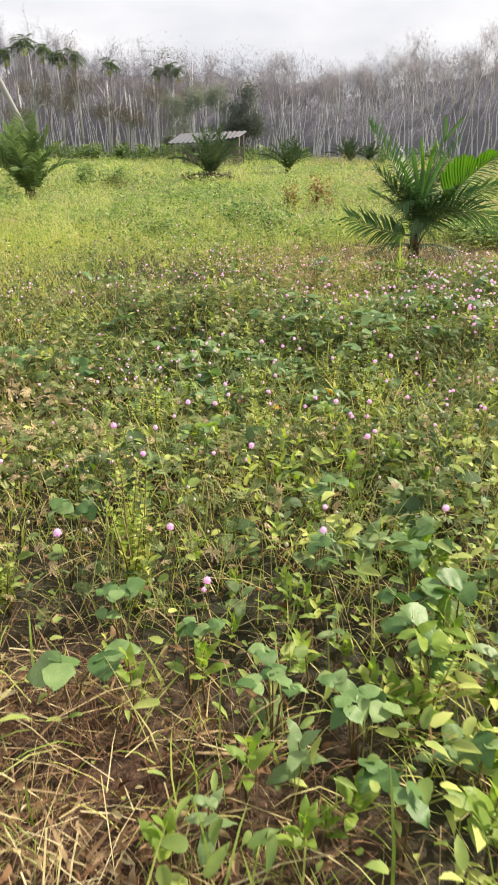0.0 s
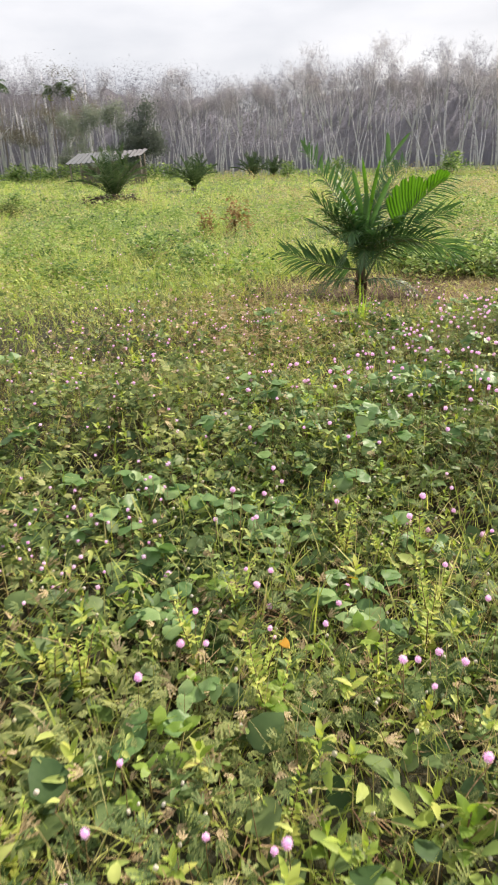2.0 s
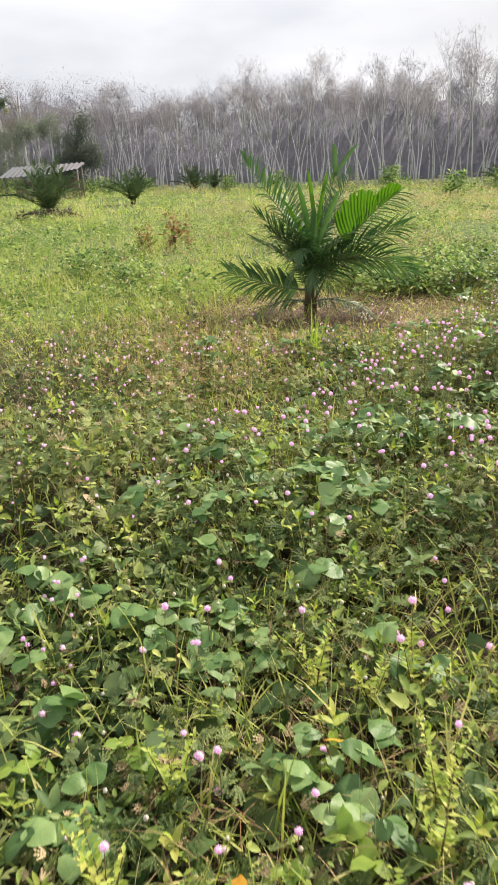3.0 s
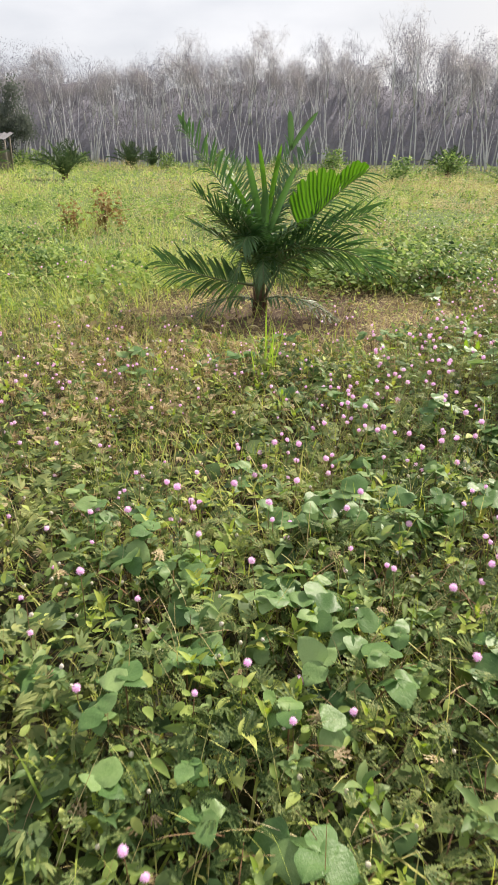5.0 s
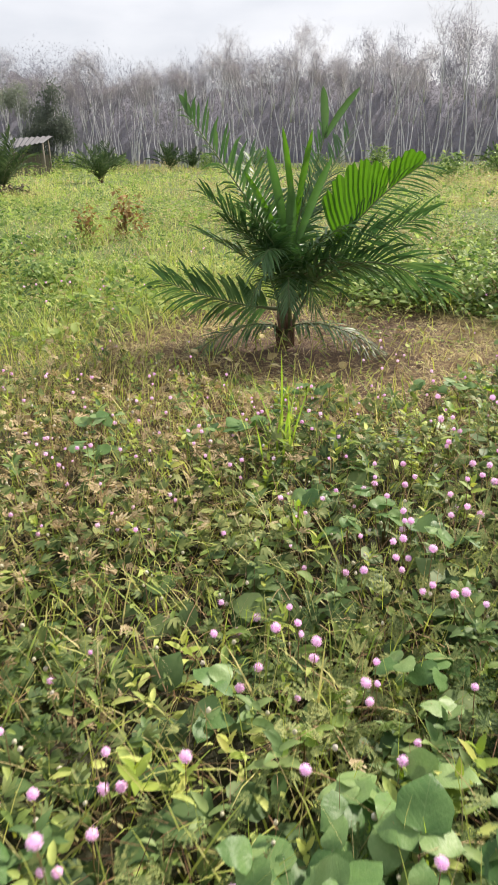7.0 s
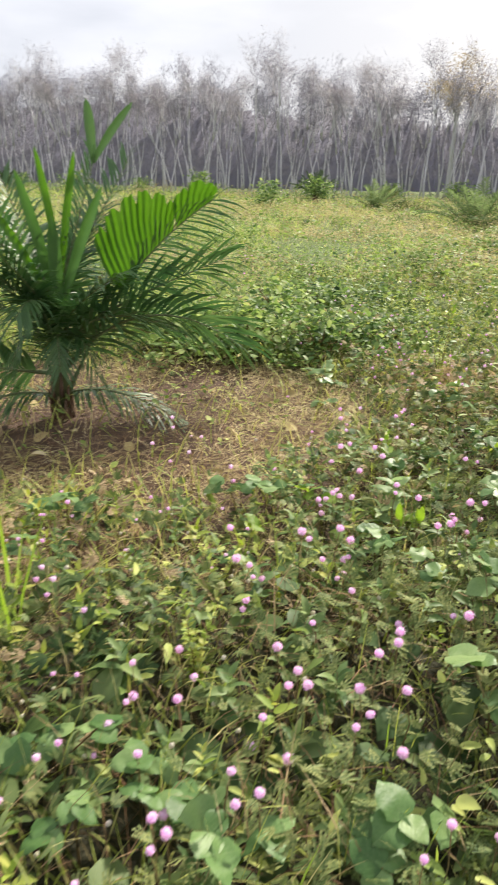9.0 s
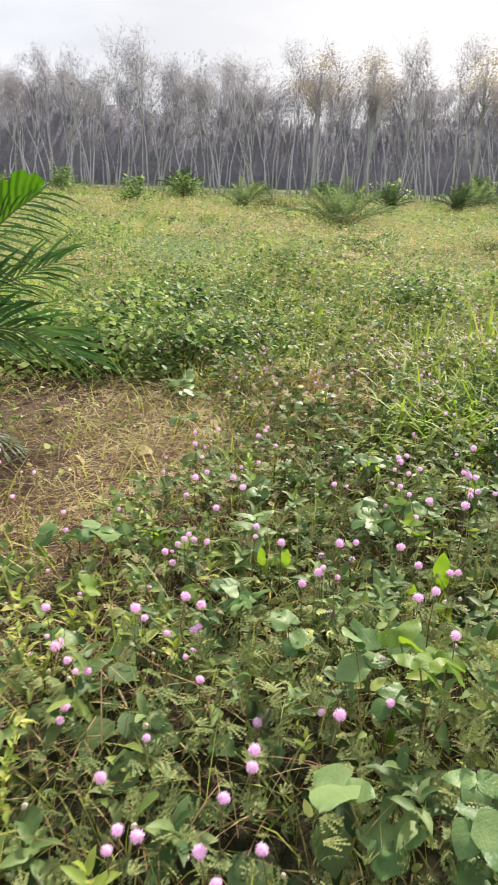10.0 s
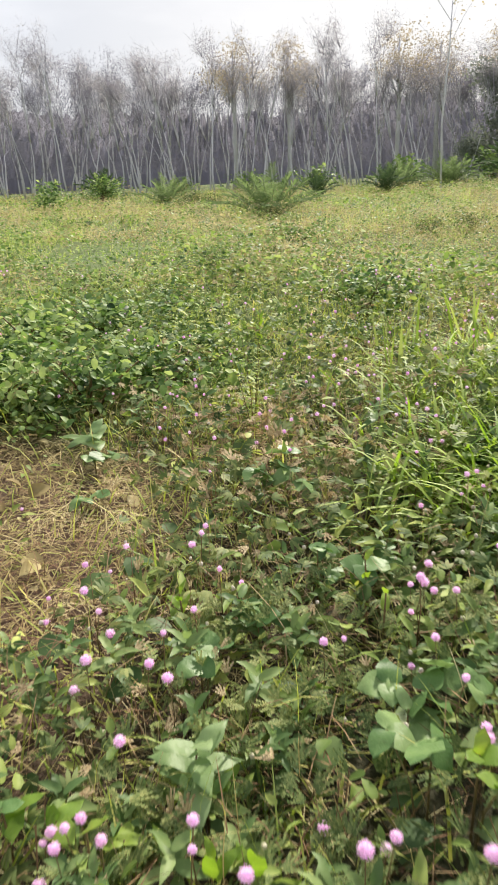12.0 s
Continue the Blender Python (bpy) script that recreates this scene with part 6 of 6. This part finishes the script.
VINES_PALM = [(.41, 5.02, .08), (.95, 5.66, .075), (1.05, 5.16, .09), (.93, 5.11, .08), (.37, 5.3, .09), (.43, 5.04, .06), (1.34, 7.1, .08), (.67, 7.1, .08), (1.51, 6.45, .07), (1.72, 6.08, .07), (1.5, 6.25, .06), (1.64, 6.28, .06),
              (2.56, 6.5, .06), (3.47, 8.48, .07), (3.7, 8.75, .07), (.75, 7.3, .07), (-.8, 5.6, .09), (-1.3, 6.4, .1), (2.0, 5.9, .08), (2.2, 7.0, .07)]
VINES_WALK = [(.7, 3.6, .07), (.05, 3.95, .08), (.6, 4.0, .09), (1.5, 4.4, .08), (1.75, 5.1, .08), (.6, 4.85, .08), (2.2, 5.6, .08), (1.45, 5.55, .08), (.15, 4.6, .09), (2.4, 5.9, .07), (3.35, 6.9, .08), (3.1, 7.3, .07), (3.75, 7.3, .08), (2.6, 6.75, .06), (-.6, 4.4, .08), (-.9, 4.9, .09), (3.9, 7.8, .08)]
for i, (x, y, s) in enumerate(VINES_START + VINES_MID + VINES_PALM + VINES_WALK):
    vine(x, y, float(canopy(np.array(x), np.array(y))) + .03, s * .88, 2 + (i % 3), 300 + i)
for i, (x, y, s, up) in enumerate(((2.36, 7.12, .075, .9), (2.62, 6.16, .06, .2), (2.58, 6.1, .055, .2), (3.2, 6.7, .05, .7), (.45, 1.3, .06, .5), (-.2, 2.7, .05, .5), (.1, 2.9, .05, .4))):
    vine(x, y, float(canopy(np.array(x), np.array(y))) + .03, s, 1 if up > .8 else 2, 500 + i, True, up)
strewn = np.random.default_rng(77)
for k in range(26):
    cx, cy = np.interp(strewn.random(), [0, .2, .5, .8, 1], [-.2, .2, .8, 2.2, 3.4]) + strewn.normal(0, .6), 0
    cy = np.interp(cx, [-.5, .1, .9, 2.4, 4.2], [3.0, 3.8, 5.0, 6.4, 7.4]) + strewn.normal(.2, .55)
    if palm_ring(np.array(cx), np.array(cy)) > 0 or cy < 2.2:
        continue
    fresh_ones = strewn.random() < .3
    for j in range(3):
        x, y = cx + strewn.normal(0, .13), cy + strewn.normal(0, .13)
        vine(x, y, float(canopy(np.array(x), np.array(y))) + strewn.uniform(-.03, .05), strewn.uniform(.04, .075) * (.8 if fresh_ones else 1), 2, 900 + 3 * k + j, fresh_ones, .3 if fresh_ones else 0)
vine(.45, 3.36, .2, .05, 1, 604, old=True, upright=.9)
vine(.12, 3.05, .2, .05, 1, 602, old=True, upright=.4)

# ---------------------------------------------------------------- upright sprouts with lance leaves
SPROUT_LEAF = mesh_of("leaf", *broad_leaf(21, .26), SPROUT)
SPROUT_YELLOW = mesh_of("leaf", *broad_leaf(22, .2), VINE_YELLOW)


def sprout(x, y, h, size, n, seed, pale=True):
    """A short stem with leaves in crossed pairs."""
    r = np.random.default_rng(seed)
    plant = thing("leafy_sprout", (x, y, float(ground_z(np.array(x), np.array(y)))), "upright sprout with pale grey-green leaves" if pale else "upright sprout with narrow yellow-green leaves", "weed", "leafy sprouts", turn=r.uniform(0, 360))
    part("stem", mesh_of("stem", *tube([(0, 0, -.02), (.01, 0, h * .5), (0, 0, h)], [.004, .0032, .002], 5), STEM), plant)
    for k in range(n):
        lf = part("leaf", SPROUT_LEAF if pale else SPROUT_YELLOW, plant)
        u = k / max(n - 1, 1)
        m = turns(k * 2.2 + r.normal(0, .2), (.05 if pale else .7) + .6 * u + r.normal(0, .15), r.normal(0, .15), 1.0)[0]
        lf.matrix_basis = Matrix.Translation((0, 0, h * (.6 + .4 * u))) @ Matrix(m.tolist()).to_4x4() @ Matrix.Scale(size * (1.1 - .45 * u) * r.uniform(.9, 1.1), 4)


PALE_SPROUTS = [(2.93, 7.1, 0.25, 0.11, 10), (3.8, 8.92, 0.14, 0.15, 6), (4.1, 9.0, 0.16, 0.1, 6), (3.3, 6.9, 0.22, 0.09, 5), (1.5, 5.3, 0.24, 0.06, 9), (1.05, 4.75, 0.22, 0.07, 7), (0.2, 3.6, 0.22, 0.07, 7), (2.2, 6.5, 0.24, 0.07, 7), (3.9, 7.0, 0.25, 0.08, 6), (0.5, 2.0, 0.2, 0.06, 7), (0.9, 3.0, 0.2, 0.06, 6)]
YELLOW_SPROUTS = [(2.83, 6.94, 0.2, 0.075, 3), (2.87, 6.89, 0.2, 0.08, 3), (3.61, 7.25, 0.27, 0.07, 3), (3.55, 7.14, 0.25, 0.06, 3), (2.61, 6.23, 0.2, 0.075, 6), (1.9, 5.75, 0.24, 0.07, 6), (0.75, 4.1, 0.22, 0.06, 6), (1.35, 6.3, 0.26, 0.06, 6), (3.2, 7.5, 0.25, 0.06, 6), (3.75, 6.85, 0.22, 0.08, 5), (-0.4, 3.2, 0.22, 0.06, 6), (0.55, 1.5, 0.16, 0.07, 6), (0.25, 1.45, 0.15, 0.06, 6), (0.1, 1.75, 0.16, 0.06, 6), (0.65, 1.35, 0.14, 0.08, 7), (-0.05, 1.55, 0.15, 0.05, 6), (-0.6, 2.4, 0.2, 0.06, 6), (5.33, 9.42, 0.36, 0.09, 6)]
for i, (x, y, h, s, n) in enumerate(PALE_SPROUTS):
    sprout(x, y, h, s, n, 800 + i, True)
for i, (x, y, h, s, n) in enumerate(YELLOW_SPROUTS):
    sprout(x, y, h, s, n, 830 + i, False)

UPRIGHT_LEAF = mesh_of("leaf", *broad_leaf(25, .18), VINE_YELLOW)


def shoot(x, y, base, size, turn, lean):
    """One long leaf standing up on a thin stalk."""
    plant = thing("upright_shoot", (x, y, float(ground_z(np.array(x), np.array(y)))), "single upright yellow-green lance leaf on a thin stalk", "weed", "upright shoots", turn=turn)
    part("stem", mesh_of("stem", *tube([(0, 0, -.02), (.004, 0, base * .5), (0, 0, base)], [.003, .0026, .002], 5), STEM), plant)
    leaf = part("leaf", UPRIGHT_LEAF, plant)
    leaf.matrix_basis = Matrix.Translation((0, 0, base)) @ Matrix(turns(0, lean, 0, 1.0)[0].tolist()).to_4x4() @ Matrix.Scale(size, 4)


for x, y, base, size, turn, lean in ((3.05, 6.46, .27, .15, 130, 1.5), (3.08, 6.45, .14, .16, 115, 1.45), (3.03, 6.43, .12, .13, 170, 1.35), (3.02, 6.42, .12, .13, 90, 1.35), (2.95, 6.48, .22, .13, 150, 1.45), (2.81, 6.92, .2, .08, 130, 1.45), (2.86, 6.87, .2, .085, 150, 1.4), (2.7, 7.1, .24, .08, 200, .9)):
    shoot(x, y, base, size, turn, lean)
early = np.random.default_rng(78)
for k in range(70):
    x, y = early.uniform(-.3, .85), early.uniform(.85, 2.5)
    if x > -.18 + .2 * (y - 1.2) or early.random() < .3:
        sprout(x, y, early.uniform(.1, .24), early.uniform(.05, .085) * (1.35 if x > .3 else 1), int(early.integers(5, 9)), 870 + k, early.random() < .5)

# ---------------------------------------------------------------- upright feathery weeds


def build_sprigs():
    r = np.random.default_rng(33)
    more = [(r.uniform(-1.1, 1.1), r.uniform(2.1, 3.9), r.uniform(.22, .34)) for k in range(14)]
    for k, (x, y, h) in enumerate((*more, (-.37, 1.8, .56), (-.34, 1.84, .5), (-.39, 1.87, .44), (-.36, 1.76, .4), (-.33, 1.79, .34), (.42, 1.25, .3), (.38, 2.9, .3), (.05, 3.0, .3), (.62, 3.2, .32), (-.75, 1.75, .28), (-.85, 1.9, .3), (1.9, 6.6, .3), (2.1, 6.9, .32), (4.4, 8.5, .5), (4.3, 8.4, .42))):
        weed = thing("feathery_weed", (x, y, 0), "upright yellow-green weed with small paired leaves", "weed", "feathery weeds", turn=r.uniform(0, 360))
        stem, leaves = Pile(), Pile()
        for j in range(3):
            a, ln = j * 2.1 + r.uniform(0, 1), h * r.uniform(.75, 1.1)
            e = np.array([math.cos(a) * .06, math.sin(a) * .06, ln])
            stem.raw(*tube([(0, 0, -.02), e * (.3, .3, .5), e], [.003, .0022, .001], 4))
            n = 34
            s = np.repeat(np.linspace(.25, 1, n // 2), 2)
            pts = np.stack([e[0] * s * s, e[1] * s * s, ln * s], -1)
            leaves.add(*simple_leaf(.22), pts, turns(np.tile([0, math.pi], n // 2) + a + r.normal(0, .5, n), r.normal(.45, .25, n), r.normal(0, .3, n), (.045 - .025 * s) * r.uniform(.8, 1.2, n)))
        part("stem", stem.mesh("stem", STEM), weed)
        part("foliage", leaves.mesh("foliage", SPRIG), weed)


build_sprigs()

# ---------------------------------------------------------------- mimosa flowers


def puff(seed, spikes, rad=1.0, core=2):
    """A round head of fine stamens about a small core."""
    r = np.random.default_rng(seed)
    p = Pile()
    bm = bmesh.new()
    bmesh.ops.create_icosphere(bm, subdivisions=core, radius=rad * .7)
    bmesh.ops.triangulate(bm, faces=bm.faces[:])
    bm.verts.index_update()
    p.raw([v.co[:] for v in bm.verts], [[v.index for v in f.verts] for f in bm.faces])
    bm.free()
    k = np.arange(spikes) + .5
    ph, th = np.arccos(1 - 2 * k / spikes), math.pi * (1 + 5 ** .5) * k
    d = np.stack([np.cos(th) * np.sin(ph), np.sin(th) * np.sin(ph), np.cos(ph)], -1) + r.normal(0, .12, (spikes, 3))
    d /= np.linalg.norm(d, axis=1)[:, None]
    s = np.cross(d, r.normal(0, 1, (spikes, 3)))
    s /= np.linalg.norm(s, axis=1)[:, None]
    ln = rad * r.uniform(.86, 1.04, spikes)[:, None]
    v = np.stack([d * .5 * rad - s * .045 * rad, d * .5 * rad + s * .045 * rad, d * ln + s * .03 * rad, d * ln - s * .03 * rad], 1).reshape(-1, 3)
    b = np.arange(spikes)[:, None] * 4
    p.raw(v, np.concatenate([b + (0, 1, 2), b + (0, 2, 3)]))
    return p


def build_flowers():
    heads = [puff(700 + k, 230) for k in range(3)]
    head_me = [h.mesh("flower_head", PINK) for h in heads]
    stem_me = [mesh_of("flower_stem", *tube([(0, 0, -.17), (.006 * k, .004, -.08), (0, 0, 0)], [.0014, .0012, .001], 4), STEM) for k in range(3)]
    bud_v, bud_f = tube([(0, 0, -1), (0, 0, -.6), (0, 0, .3), (0, 0, 1)], [.2, .8, .85, .1], 6)
    far, far_stem, buds = Pile(), Pile(), Pile()
    dens = lambda x, y: np.clip(.68 + .6 * fbm(x, y, 1.6, 20), .06, 1) * np.clip((y - 1.1) / 2.2, .15, 1) * (1 - .9 * palm_ring(x, y)) * np.clip((8.4 + .3 * np.minimum(x, 3) + .5 * np.clip(x - 3.4, 0, 4) - y) / 2, .1, 1) * np.clip(1.15 - .2 * np.clip(x - 3.2, 0, 9), .2, 1) * np.clip(1 - .6 * (-x - .3), .25, 1)
    x, y = spread(64, -5, 9, 1.2, 14, dens)
    tuft = rng.random(len(x)) < .35                 # some stand in twos and threes
    x[1:][tuft[1:]] = x[:-1][tuft[1:]] + rng.normal(0, .03, int(tuft[1:].sum()))
    y[1:][tuft[1:]] = y[:-1][tuft[1:]] + rng.normal(0, .03, int(tuft[1:].sum()))
    z = canopy(x, y) + rng.uniform(-.03, .14, len(x))
    order = np.argsort(from_track(x, y))
    simple = puff(720, 36, core=1)
    sv, sf = np.concatenate(simple.v), np.concatenate(simple.f)
    for rank, i in enumerate(order):
        rad = rng.uniform(.0078, .0142)
        gz = float(ground_z(x[i], y[i]))
        if rank < 330:
            fl = thing("mimosa_flower", (x[i], y[i], z[i] + gz), "round pink mimosa flower on a thin reddish stem", "flower", "pink mimosa flowers", me=stem_me[rank % 3], turn=rng.uniform(0, 360))
            hd = part("flower_head", head_me[rank % 3], fl, "fluffy pink stamens")
            hd.matrix_basis = Matrix.LocRotScale((0, 0, .004), Euler(rng.uniform(0, 6, 3)), (rad, rad, rad * rng.uniform(.85, 1.05)))
        else:
            far.add(sv, sf, [(x[i], y[i], z[i] + gz)], [np.eye(3) * rad * .88])
            far_stem.raw(*tube([(x[i], y[i], gz), (x[i] + .01, y[i], z[i] + gz)], [.0014, .001], 3))
    shown("distant_mimosa_flowers", far, PINK, "pink mimosa flowers dotted over the weeds", "flowers")
    shown("distant_flower_stems", far_stem, STEM, "thin stems of the pink flowers", "stems")
    x, y = spread(34, -4, 7, 1.5, 9, mimosa_here)
    n = len(x)
    buds.add(bud_v, bud_f, at_z(x, y, canopy(x, y) + rng.uniform(-.02, .05, n)), turns(rng.uniform(0, 6.28, n), rng.normal(0, .4, n), 0, rng.uniform(.0045, .0075, n)))
    shown("flower_buds", buds, BUD, "small pale unopened flower buds", "buds")


build_flowers()
